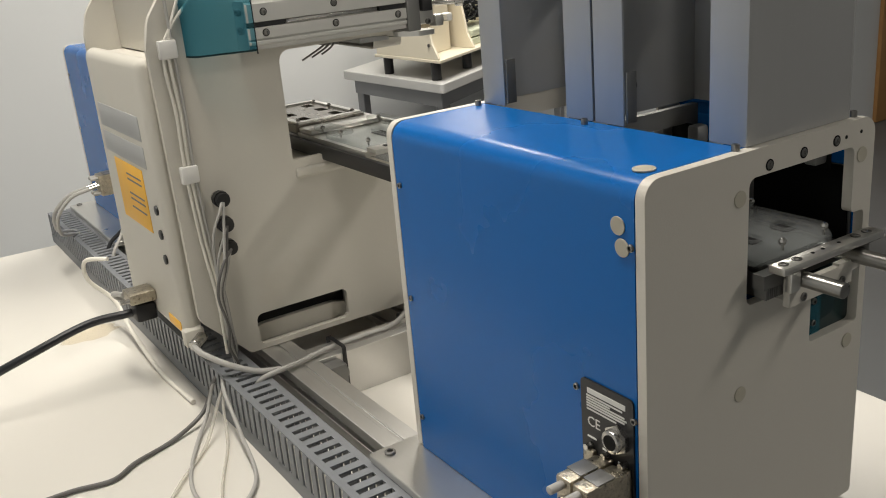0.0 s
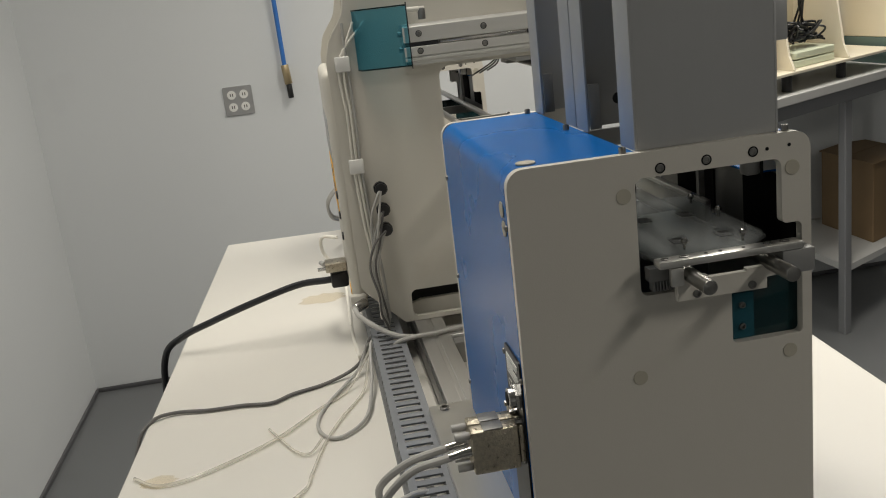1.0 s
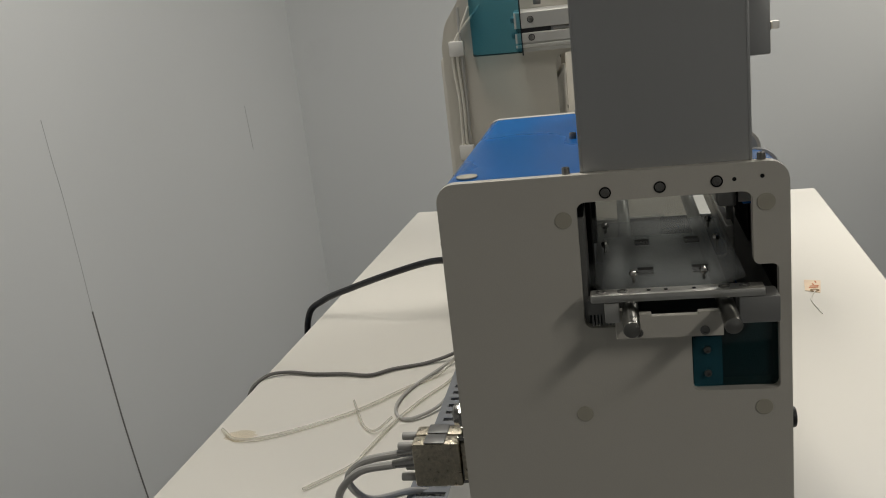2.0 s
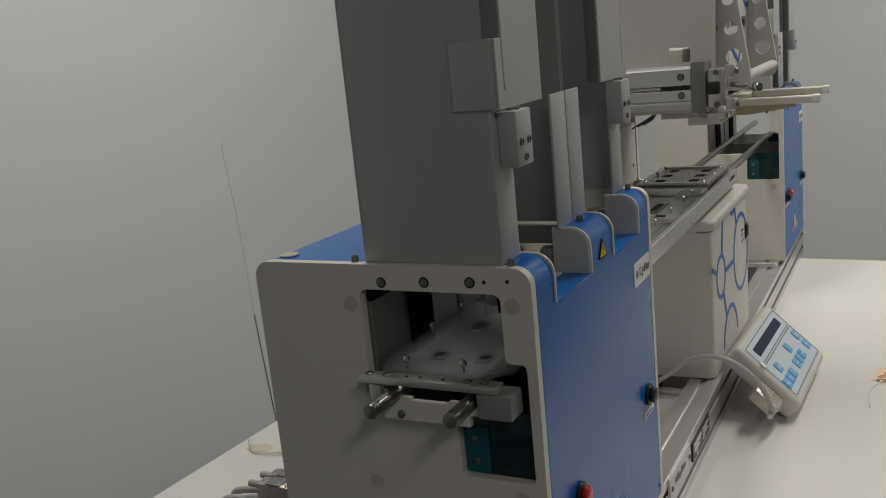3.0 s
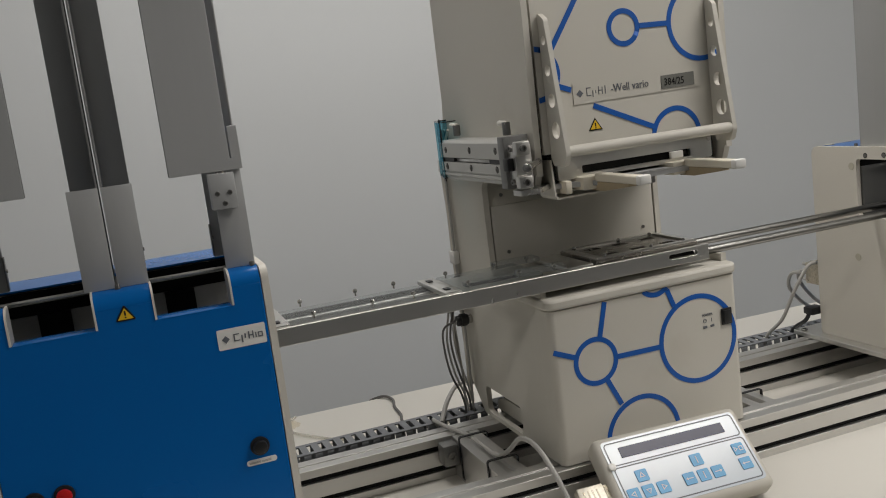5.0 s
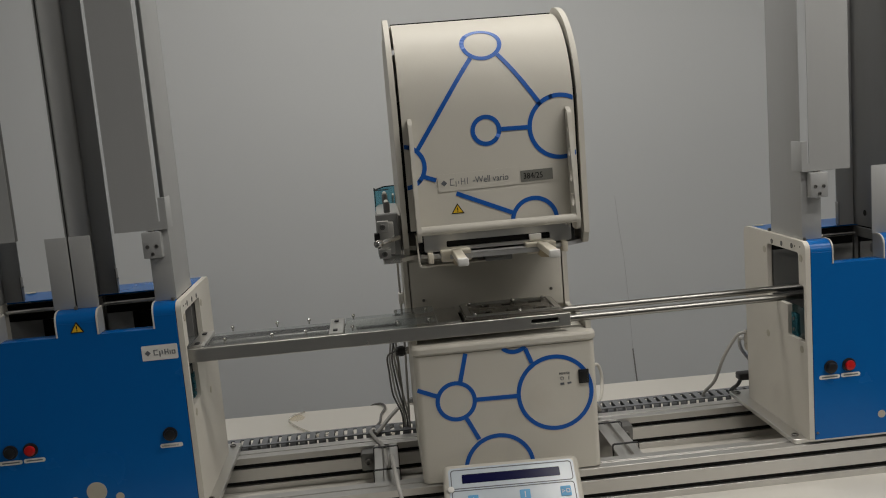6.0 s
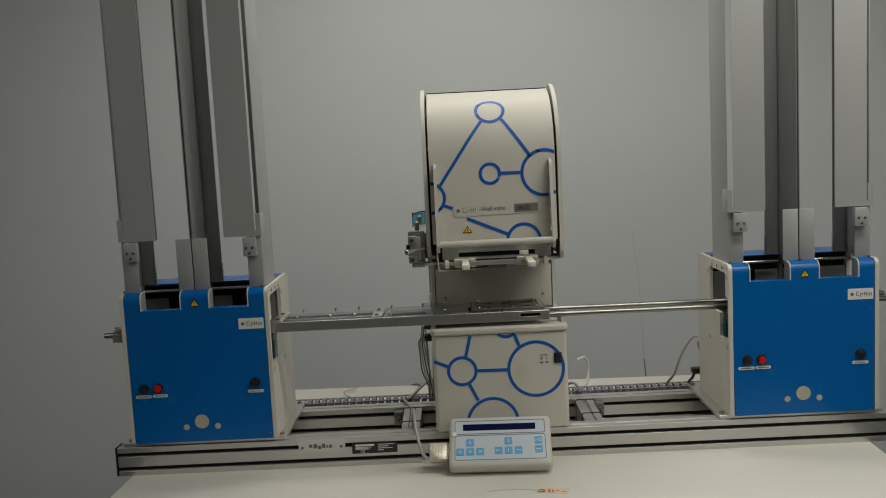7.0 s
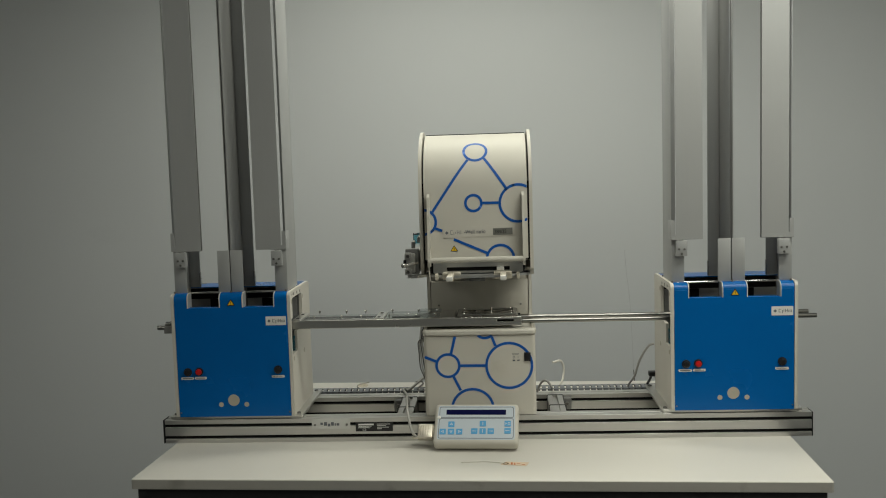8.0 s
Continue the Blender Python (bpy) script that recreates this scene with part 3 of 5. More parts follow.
def build_stacker():
    s = thing("plate_stacker", (-0.62, 0.116, SZ0), "blue and cream microplate stacker base with notched front panel", "lab stacker", "plate stackers")
    # foot plate
    fp = part("foot_plate", plate(rect(-0.792, -0.452, 0.012, 0.279, 0.004), "z", RAIL_TOP + 0.0003, SZ0 - 0.0003), MACHINED, s, "milled aluminium foot plate", bevel=0.001)
    for x in (-0.782, -0.465):
        for y in (0.03, 0.262):
            part("foot_screw", screw_head((x, y, SZ0 - 0.0005), "z", 0.0055, 0.003), SCREW, fp)
    # end plates with the conveyor opening
    outline = rounded([(0.0, SZ0), (SY1, SZ0), (SY1, SZ1), (0.0, SZ1)], [0.004, 0.004, 0.013, 0.013], 6)
    hole = rounded([(0.0235, 1.150), (0.0235, 1.100), (0.0078, 1.100), (0.0078, 1.010), (0.0655, 1.010), (0.0655, 1.060), (0.137, 1.060), (0.137, 1.150)], [0.006, 0.004, 0.004, 0.004, 0.004, 0.0, 0.006, 0.006], 4)
    for x0, x1, sg in ((SX0, SX0 + 0.008, -1), (SX1 - 0.008, SX1, 1)):
        e = part("end_plate", plate(outline, "x", x0, x1, [hole]), CREAM, s, bevel=0.0034)
        face = x0 if sg < 0 else x1
        for y, z in ((0.1462, 1.1386), (0.015, 1.1424), (0.1415, 0.9950), (0.0188, 0.9970)):
            part("plug", plate(disc(y, z, 0.0058), "x", face, face + sg * 0.0008), PLUG, e, "round putty-coloured plug", bevel=0.0003)
        for y, z in ((0.1173, 1.1557), (0.0817, 1.1569), (0.0455, 1.158)):
            part("socket_screw", screw_head((face, y, z), "x", 0.0029, 0.0006, sg), SCREW, e)
            part("screw_ring", plate(disc(y, z, 0.0040), "x", face, face + sg * 0.0003, [disc(y, z, 0.0030, 16)]), SLOT, e)
        part("pin_hole", plate(disc(0.0345, 1.1586, 0.0014, 10), "x", face, face + sg * 0.0003), SLOT, e)
        part("pin_hole", plate(disc(0.0171, 1.1595, 0.0014, 10), "x", face, face + sg * 0.0003), SLOT, e)
        # tinted guard behind the lower window
        inn = x1 if sg < 0 else x0
        g = part("window_guard", box(min(inn, inn - sg * 0.003), max(inn, inn - sg * 0.003), 0.004, 0.07, 1.006, 1.060, 0.001), TEAL_DARK, e, "smoked teal acrylic guard")
        part("guard_strip", box(min(inn + sg * 0.0005, inn + sg * 0.0025), max(inn + sg * 0.0005, inn + sg * 0.0025), 0.045, 0.0645, 1.011, 1.0475, 0.0005), TEAL, e, "teal acrylic strip")
        for z in (1.021, 1.0385):
            part("guard_screw", screw_head((inn + sg * 0.0025, 0.055, z), "x", 0.0026, 0.002, sg), SCREW, e)
    bx0, bx1 = SX0 + 0.0090, SX1 - 0.0090
    # rear sheet: back wall bent over into the top
    prof = rounded([(SY1 - 0.001, SZ0 + 0.0005), (SY1 - 0.001, SZ1 - 0.0012), (0.1335, SZ1 - 0.0012)], [0, 0.014, 0], 6)
    rear = part("rear_cover", ribbon(prof, "x", bx0, bx1, 0.002), BLUE, s, "blue powder-coated rear cover")
    for x, z in ((-0.7492, 1.1369), (-0.7527, 1.1230)):
        part("plug", plate(disc(x, z, 0.0062), "y", SY1 + 0.0001, SY1 + 0.0010), PLUG, rear, "round putty-coloured plug", bevel=0.0003)
    part("plug", plate(disc(-0.752, 0.212, 0.0075), "z", SZ1, SZ1 + 0.0012), PLUG, rear, "round putty-coloured plug", bevel=0.0003)
    for x, z in ((-0.4835, 1.115), (-0.4835, 1.010), (-0.4825, 0.889), (-0.7046, 1.008), (-0.7610, 1.0035), (-0.7605, 1.1247)):
        part("cover_screw", screw_head((x, SY1 + 0.0001, z), "y", 0.0026, 0.002), SCREW, rear)
    # connector field
    tag = part("connector_plate", plate(rounded([(-0.7610, 0.868), (-0.7100, 0.868), (-0.7100, 1.0185), (-0.7610, 1.0185)], 0.004), "y", SY1 + 0.0001, SY1 + 0.0016), BLACK_TAG, rear, "black connector plate with white print")
    rws = [(-0.755 + 0.001, -0.717, 1.0085, 1.0125)] + [(-0.757 + o, -0.716, z, z + 0.0012) for o, z in ((0.006, 1.0060), (0.018, 1.0040), (0.004, 1.0020), (0.002, 1.0000), (0.004, 0.9980), (0.012, 0.9955))]
    rws += [(-0.725, -0.716, 0.9735, 0.9748), (-0.740, -0.731, 0.9695, 0.9708), (-0.755, -0.746, 0.9655, 0.9668)]
    part("print", bars(rws, "y", SY1 + 0.0016, 1), INK_WHITE, tag)
    words("mark", "CE", 0.011, (-0.716, SY1 + 0.0017, 0.983), (90, 0, 180), INK_WHITE, tag)
    jack = part("round_socket", rod((-0.747, SY1 + 0.0016, 0.985), (-0.747, SY1 + 0.010, 0.985), 0.0085, n=20, bev=0.001), STEEL, tag, "threaded metal round socket")
    part("socket_bore", plate(disc(-0.747, 0.985, 0.0056, 16), "y", SY1 + 0.0101, SY1 + 0.0106), SLOT, jack)
    part("nut", rod((-0.747, SY1 + 0.0016, 0.985), (-0.747, SY1 + 0.005, 0.985), 0.011, n=6), STEEL, tag)
    for x in (-0.720, -0.737, -0.754):
        dsub = part("serial_port", box(x - 0.005, x + 0.005, SY1 + 0.0016, SY1 + 0.006, 0.935, 0.966, 0.001), NICKEL, tag, "metal serial port")
        for z in (0.9325, 0.9685):
            part("jack_screw", rod((x, SY1 + 0.0016, z), (x, SY1 + 0.008, z), 0.0026, n=6), STEEL, dsub)
    # front sheet with two notches, and the bent-over lips between them
    lip = 0.017
    zf = SZ1 - lip
    pts = [(bx0, SZ0 + 0.0005), (bx1, SZ0 + 0.0005), (bx1, zf)]
    for a, b in NOTCHES[::-1]:
        pts += [(b, zf), (b, 1.132), (a, 1.132), (a, zf)]
    pts += [(bx0, zf)]
    front = part("front_panel", plate(pts, "y", 0.0002, 0.0022), BLUE, s, "blue powder-coated front panel", bevel=0.0006)
    edges = [bx0] + [v for n in NOTCHES for v in n] + [bx1]
    arc = [(0.0012 + lip * (1 - math.cos(a)), zf + (lip - 0.001) * math.sin(a)) for a in [math.pi / 2 * i / 8 for i in range(9)]] + [(0.0225, SZ1 - 0.001)]
    for i in (0, 2, 4):
        part("lip", ribbon(arc, "x", edges[i], edges[i + 1], 0.002), BLUE, front)
    for a, b in NOTCHES:
        part("notch_ledge", box(a, b, 0.0002, 0.024, 1.1305, 1.1325, 0.0005), BLUE, front)
        side = rounded([(0.0015, 1.1326), (0.030, 1.1326), (0.030, SZ1 - 0.001), (0.0015, SZ1 - 0.001)], [0, 0, 0, 0.015], 6)
        rim = rounded([(-0.0010, 1.1327), (0.0305, 1.1327), (0.0305, SZ1 + 0.0006), (-0.0010, SZ1 + 0.0006)], [0, 0, 0, 0.016], 6)
        for x0, x1, f0, f1 in ((a - 0.0018, a + 0.0002, a + 0.0002, a + 0.0006), (b - 0.0002, b + 0.0018, b - 0.0006, b - 0.0002)):
            ck = part("notch_cheek", plate(rim, "x", x0, x1), CREAM, front, "cream-edged notch cheek")
            part("cheek_face", plate(side, "x", f0, f1), SHEET, ck, "grey inner face")
    # warning sign, maker's label, buttons, caps
    cx, tz0, tz1, hw = -0.618, 1.1375, 1.1535, 0.0105
    tri = part("warning_sign", plate(rounded([(cx - hw, tz0), (cx + hw, tz0), (cx, tz1 + 0.001)], 0.0012, 3), "y", -0.0006, 0.0002), SLOT, s, "yellow and black warning triangle")
    part("field", plate([(cx - hw * 0.74, tz0 + 0.0016), (cx + hw * 0.74, tz0 + 0.0016), (cx, tz1 - 0.0026)], "y", -0.0009, -0.0006), YELLOW, tri, "yellow field")
    part("exclamation", bars([(cx - 0.0008, cx + 0.0008, tz0 + 0.0055, tz0 + 0.0105), (cx - 0.0008, cx + 0.0008, tz0 + 0.0028, tz0 + 0.0042)], "y", -0.0009, -1, 0.0002), SLOT, tri)
    lb = part("maker_label", plate(rect(-0.5315, -0.4800, 1.0862, 1.1085, 0.0015), "y", -0.0005, 0.0002), BRIGHT_WHITE, s, "white maker's label with a grey mark")
    z = 1.0972
    bm = plate(disc(-0.523, z, 0.0042, 4), "y", -0.0005, -0.0009)
    bars([(-0.5145, -0.5085, z - 0.0035, z - 0.0025), (-0.5145, -0.5133, z - 0.0035, z + 0.0045), (-0.5145, -0.5085, z + 0.0035, z + 0.0045), (-0.5065, -0.5050, z - 0.006, z + 0.002), (-0.5030, -0.5015, z - 0.002, z + 0.003), (-0.4990, -0.4975, z - 0.0035, z + 0.0045), (-0.4975, -0.4940, z - 0.0005, z + 0.0007), (-0.4945, -0.4933, z - 0.0035, z + 0.0045), (-0.4915, -0.4903, z - 0.0035, z + 0.002), (-0.4885, -0.4835, z - 0.0035, z - 0.0024), (-0.4885, -0.4835, z + 0.0012, z + 0.0022), (-0.4885, -0.4874, z - 0.003, z + 0.002), (-0.4846, -0.4835, z - 0.003, z + 0.002)], "y", -0.0005, -1, 0.0004, bm)
    part("logo", bm, INK, lb)
    for x, z, mat, nm in ((-0.7361, 0.9704, BLACK, "black push button"), (-0.7071, 0.9713, RED, "red push button"), (-0.5058, 0.9735, BLACK, "black push button")):
        b = part("collar", rod((x, 0.0002, z), (x, -0.003, z), 0.0105, n=24, bev=0.0006), BLACK, s, "black button collar")
        part("button", rod((x, -0.003, z), (x, -0.0085, z), 0.0078, n=24, bev=0.0022), mat, b, nm)
    for a, b, z in ((-0.7545, -0.7215, 0.9542), (-0.7195, -0.6885, 0.9548), (-0.5225, -0.4895, 0.9560)):
        st = part("name_strip", plate(rect(a, b, z - 0.0032, z + 0.0032, 0.0028), "y", -0.0005, 0.0002), BRIGHT_WHITE, s, "white name strip")
        if a > -0.6:
            words("lettering", "solenoid control", 0.0042, (a + 0.0025, -0.0006, z - 0.0013), (90, 0, 0), INK, st, squeeze=0.86)
        else:
            part("print", bars([(a + 0.004, b - 0.004, z - 0.0009, z + 0.0009)], "y", -0.0005, -1, 0.0002), INK, st)
    part("plug", plate(disc(-0.6223, 0.8967, 0.0148, 32), "y", -0.0008, 0.0002), PLUG, s, "large round putty-coloured plug", bevel=0.0004)
    for x in (-0.6548, -0.5897):
        part("plug", plate(disc(x, 0.8858, 0.0062), "y", -0.0007, 0.0002), PLUG, s, "small round plug", bevel=0.0003)
    for x in (bx0 + 0.004, bx1 - 0.004):
        part("panel_screw", screw_head((x, 0.0002, 0.8655), "y", 0.002, 0.0015, -1), SCREW, s)
    for x in (-0.7645, -0.6205, -0.4810):
        part("top_screw", screw_head((x, 0.0165, SZ1), "z", 0.0028, 0.0045), SCREW, s)
        part("top_screw", screw_head((x, 0.1425, SZ1), "z", 0.0028, 0.0045), SCREW, s)
    # inside; the blacks and dark greys also carry the shade in the shafts
    part("inner_wall", box(bx0, bx1, 0.139, 0.142, SZ0 + 0.001, SZ1 - 0.004), SHEET_DARK, s)
    part("inner_lining", box(bx0 + 0.004, bx1 - 0.004, 0.0027, 0.0036, 1.000, 1.1290), SHEET_DARK, s, "grey lining behind the front panel")
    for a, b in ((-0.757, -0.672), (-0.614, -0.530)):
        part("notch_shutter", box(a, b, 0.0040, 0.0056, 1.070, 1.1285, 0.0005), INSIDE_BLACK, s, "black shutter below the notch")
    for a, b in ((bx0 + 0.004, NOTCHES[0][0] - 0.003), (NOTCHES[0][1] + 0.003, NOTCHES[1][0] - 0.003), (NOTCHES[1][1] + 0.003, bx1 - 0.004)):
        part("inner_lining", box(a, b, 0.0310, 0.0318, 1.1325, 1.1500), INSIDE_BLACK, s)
    part("inner_frame", plate(rect(0.018, 0.136, SZ0 + 0.002, SZ1 - 0.004), "x", -0.623, -0.617, [rect(0.0235, 0.132, 1.060, 1.150, 0.004)]), SHEET_DARK, s)
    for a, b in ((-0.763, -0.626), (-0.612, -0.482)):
        part("upper_back", box(a, b, 0.1330, 0.1388, 1.1380, 1.1640), INSIDE_BLACK, s, "black upper back of the shaft")
    # first piece is darker: dimness of the shaft put into its grey
    for a, b, mat, tx in ((-0.763, -0.6925, SHEET_DARK, "dark grey"), (-0.692, -0.626, SHEET_MID, "grey"), (-0.612, -0.482, SHEET_MID, "grey")):
        part("back_panel", box(a, b, 0.1335, 0.1388, 1.0100, 1.1375), mat, s, tx + " back panel of the shaft")
    for a, b in ((-0.760, -0.630), (-0.612, -0.482)):
        part("cross_bar", rod((a, 0.118, 1.1560), (b, 0.118, 1.1560), 0.003, n=10), STEEL, s)
        part("pawl_block", box(a + 0.004, a + 0.016, 0.030, 0.044, 1.136, 1.152, 0.003), SHEET_DARK, s)
        part("pawl_block", box(b - 0.016, b - 0.004, 0.030, 0.044, 1.136, 1.152, 0.003), SHEET_DARK, s)
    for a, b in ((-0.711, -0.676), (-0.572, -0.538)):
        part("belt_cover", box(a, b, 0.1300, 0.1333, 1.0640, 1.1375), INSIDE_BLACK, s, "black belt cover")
    return s


def build_magazine(xo, xi, mirror):
    """A tall open plate magazine: outer channel at xo, inner channel at xi."""
    s = 1 if xi > xo else -1
    y0, y1, z0, z1, zt = 0.022, 0.133, SZ1 + 0.0003, 2.12, 1.2745
    t = 0.002
    m = thing("plate_magazine", ((xo + xi) / 2, (y0 + y1) / 2, z0), "tall grey sheet-metal plate magazine, empty and open in front", "plate magazine", "plate magazines")
    span = lambda a, b: (min(a, b), max(a, b))
    # outer channel: web, rear flange, lower front flange, wide upper front plate
    a, b = span(xo, xo + s * t)
    web = part("outer_web", box(a, b, y0 + t, y1 - t, z0, z1, 0.0004), SHEET, m)
    a, b = span(xo, xo + s * 0.031)
    part("rear_flange", box(a, b, y1 - t, y1, z0, z1, 0.0004), SHEET, m)
    part("front_flange", box(a, b, y0, y0 + t, z0, zt - 0.001, 0.0004), SHEET, m)
    tongue = [(0.0745, zt), (-0.0020, zt), (-0.0020, zt + 0.046), (0.0080, zt + 0.046), (0.0080, zt + 0.012), (0.0100, zt + 0.012), (0.0100, z1), (0.0745, z1)]
    fp = part("front_plate", plate([(xo + s * u, z) for u, z in tongue], "y", y0 - 0.008, y0 - 0.006), SHEET, m, "wide front plate with a bent tongue", bevel=0.0004)
    a, b = span(xo + s * 0.0725, xo + s * 0.0745)
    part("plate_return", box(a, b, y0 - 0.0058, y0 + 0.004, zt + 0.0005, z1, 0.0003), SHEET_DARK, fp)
    a, b = span(xo - s * 0.0022, xo - s * 0.0004)
    part("hinge_tab", box(a, b, y0 - 0.0059, y0 + 0.026, zt + 0.0005, zt + 0.046, 0.0006), SHEET, fp)
    a, b = span(xo + s * 0.009, xo + s * 0.036)
    blk = part("latch_block", box(a, b, y0 - 0.014, y0 - 0.0002, zt - 0.040, zt - 0.002, 0.0012), SHEET, m, "grey latch block with three screws")
    for dx, dz in ((0.007, 0.017), (0.020, 0.017), (0.0135, 0.006)):
        part("latch_screw", screw_head((xo + s * (0.009 + dx), y0 - 0.014, zt - 0.040 + dz), "y", 0.0028, 0.0012, -1), SCREW, blk)
    part("latch_pin", rod((xo + s * 0.022, y0 - 0.007, zt - 0.002), (xo + s * 0.022, y0 - 0.007, zt - 0.0002), 0.005, n=12), STEEL, blk)
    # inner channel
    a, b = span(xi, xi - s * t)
    # shade between the channels is put into this web's darker grey
    part("inner_web", box(a, b, y0 + t, y1 - t, z0, z1, 0.0004), SHEET_MID, m, "inner web, its grey darkened for shade")
    a, b = span(xi, xi - s * 0.031)
    part("rear_flange", box(a, b, y1 - t, y1, z0, z1, 0.0004), SHEET, m)
    part("front_flange", box(a, b, y0, y0 + t, z0, zt, 0.0004), SHEET, m)
    # guide strips and their screws on the flanges
    for xf in (xo + s * 0.031, xi - s * 0.033):
        a, b = span(xf, xf + s * 0.002)
        g = part("guide_strip", box(a, b, y1 - 0.012, y1 - 0.0021, z0 + 0.002, z0 + 0.040, 0.0004), SHEET_DARK, m)
        a = xf if s * (xf - (xo + xi) / 2) > 0 else xf
        part("guide_screw", screw_head((xf + (0.002 if s > 0 else 0), y1 - 0.007, z0 + 0.024), "x", 0.0022, 0.0015, 1), SCREW, g)
    for yy, zz in ((0.095, 0.022),):
        part("web_hole", plate(disc(yy, z0 + zz, 0.005, 14), "x", xi - s * (t + 0.0003), xi - s * t), SLOT, m)
    return m


# ================================================================= conveyor deck
def build_deck():
    d = thing("plate_conveyor", (-0.30, 0.08, 1.07), "silver plate conveyor deck with locating pins on steel rods", "conveyor")
    zt = 1.088
    part("front_beam", plate(rect(-0.640, 0.106, 1.0715, zt + 0.004), "y", 0.020, 0.026, [rounded([(0.045, 1.080), (0.088, 1.080), (0.088, 1.0865), (0.045, 1.0865)], 0.003)]), MACHINED, d, "bright side beam of the conveyor", bevel=0.0008)
    part("rear_beam", box(-0.752, 0.106, 0.134, 0.140, 1.0655, zt - 0.005, 0.0008), BLACK_TAG, d, "black rear beam")
    part("beam_slot", box(0.046, 0.087, 0.0265, 0.0275, 1.0805, 1.086), SLOT, d)
    part("deck_plate", plate([(-0.772, 0.050), (-0.752, 0.0265), (-0.262, 0.0265), (-0.262, 0.1335), (-0.752, 0.1335), (-0.772, 0.1235)], "z", zt - 0.003, zt, [rect(x, x + 0.016, y, y + 0.012, 0.003) for x in (-0.746, -0.672) for y in (0.049, 0.087)]), CLEAR, d, "clear acrylic conveyor deck", bevel=0.0004)
    part("clear_tray", plate(rounded([(-0.778, 0.053), (-0.756, 0.031), (-0.610, 0.031), (-0.610, 0.128), (-0.756, 0.128), (-0.778, 0.122)], 0.004), "z", zt + 0.0003, zt + 0.004, [rect(x, x + 0.016, y, y + 0.012, 0.003) for x in (-0.746, -0.672) for y in (0.049, 0.087)]), CLEAR, d, "clear acrylic carrier plate")
    # black fills put shade into the deck slots
    for x, y in ((-0.7455, 0.0495), (-0.7455, 0.0875), (-0.6715, 0.0495), (-0.6715, 0.0875)):
        part("deck_slot_shade", box(x, x + 0.015, y, y + 0.011, zt + 0.0005, zt + 0.0011), SLOT, d, "dark fill for the shade in a deck slot")
    part("carrier_floor", box(-0.766, -0.628, 0.050, 0.1235, 1.0834, 1.0842), SHEET_DARK, d, "dark sheet under the deck")
    part("nest_floor", box(-0.239, -0.060, 0.0265, 0.1335, zt - 0.006, zt), MACHINED, d)
    part("frame_plate", plate(rect(-0.238, -0.128, 0.032, 0.128, 0.004), "z", zt + 0.0003, zt + 0.006, [rect(-0.222, -0.150, 0.060, 0.076, 0.003)]), CLEAR, d, "clear acrylic nest frame", bevel=0.0006)
    part("frame_slot", box(-0.221, -0.151, 0.061, 0.075, zt + 0.0003, zt + 0.0012), SLOT, d, "black slot")
    part("clear_block", box(-0.160, -0.098, 0.030, 0.052, zt + 0.0063, zt + 0.0125, 0.001), CLEAR, d, "clear acrylic guide block")
    part("clear_block", box(-0.160, -0.098, 0.104, 0.128, zt + 0.0063, zt + 0.0125, 0.001), CLEAR, d, "clear acrylic guide block")
    part("end_block", box(-0.096, -0.060, 0.029, 0.131, zt + 0.0003, zt + 0.006, 0.001), MACHINED, d)
    hs = [rect(x, x + 0.022, y, y + 0.014, 0.003, 3) for x in (-0.03, 0.012, 0.055) for y in (0.05, 0.098)]
    nest = part("dark_nest", plate(rect(-0.055, 0.098, 0.030, 0.132, 0.004), "z", zt - 0.002, zt + 0.008, hs), DARK_DECK, d, "dark machined plate nest", bevel=0.0008)
    part("nest_rim", plate(rect(-0.052, 0.095, 0.033, 0.129, 0.004), "z", zt + 0.008, zt + 0.0105, [rect(-0.044, 0.087, 0.041, 0.121, 0.003)]), MACHINED, nest)
    for x in (-0.470, -0.262):
        part("stop_block", box(x, x + 0.022, 0.028, 0.132, zt + 0.0002, zt + 0.006, 0.001), MACHINED, d)
        part("stop_pad", box(x + 0.006, x + 0.013, 0.040, 0.052, zt + 0.006, zt + 0.0075, 0.0006), BLACK, d, "black rubber stop pad")
        part("stop_pad", box(x + 0.006, x + 0.013, 0.104, 0.116, zt + 0.006, zt + 0.0075, 0.0006), BLACK, d, "black rubber stop pad")
    pin = bmesh.new()
    rod((0, 0, 0), (0, 0, 0.006), 0.0011, pin, 8)
    bmesh.ops.create_uvsphere(pin, u_segments=8, v_segments=5, radius=0.0030, matrix=Matrix.Translation((0, 0, 0.0065)))
    me = finish("locating_pin", pin, STEEL)
    spots = [(x, y) for x0, x1 in ((-0.785, -0.63), (-0.43, -0.285), (-0.238, -0.098), (-0.05, 0.093)) for x in (x0 + 0.012, (x0 + x1) / 2 + 0.01, x1 - 0.012) for y in ((0.056, 0.102) if x < -0.76 else (0.040, 0.121))]
    for x, y in spots:
        o = new("locating_pin", me)
        o.parent, o.matrix_parent_inverse, o.location = d, Matrix.Translation(-d.location), (x, y, zt + 0.004)
    # rods through both stackers
    for y in (0.0435, 0.1055):
        part("guide_rod", rod((-0.8245, y, 1.0775), (0.830, y, 1.0775), 0.0056, n=20, bev=0.001), ROD_STEEL, d, "polished steel guide rod")
    # cross bar with screws at the left end
    cb = part("cross_bar", box(-0.797, -0.784, 0.020, 0.131, 1.0865, 1.0922, 0.0012), MACHINED, d, "screwed cross bar at the rod ends")
    for y in (0.032, 0.045, 0.110, 0.124):
        part("bar_screw", screw_head((-0.7905, y, 1.0918), "z", 0.0036, 0.0012), SCREW, cb)
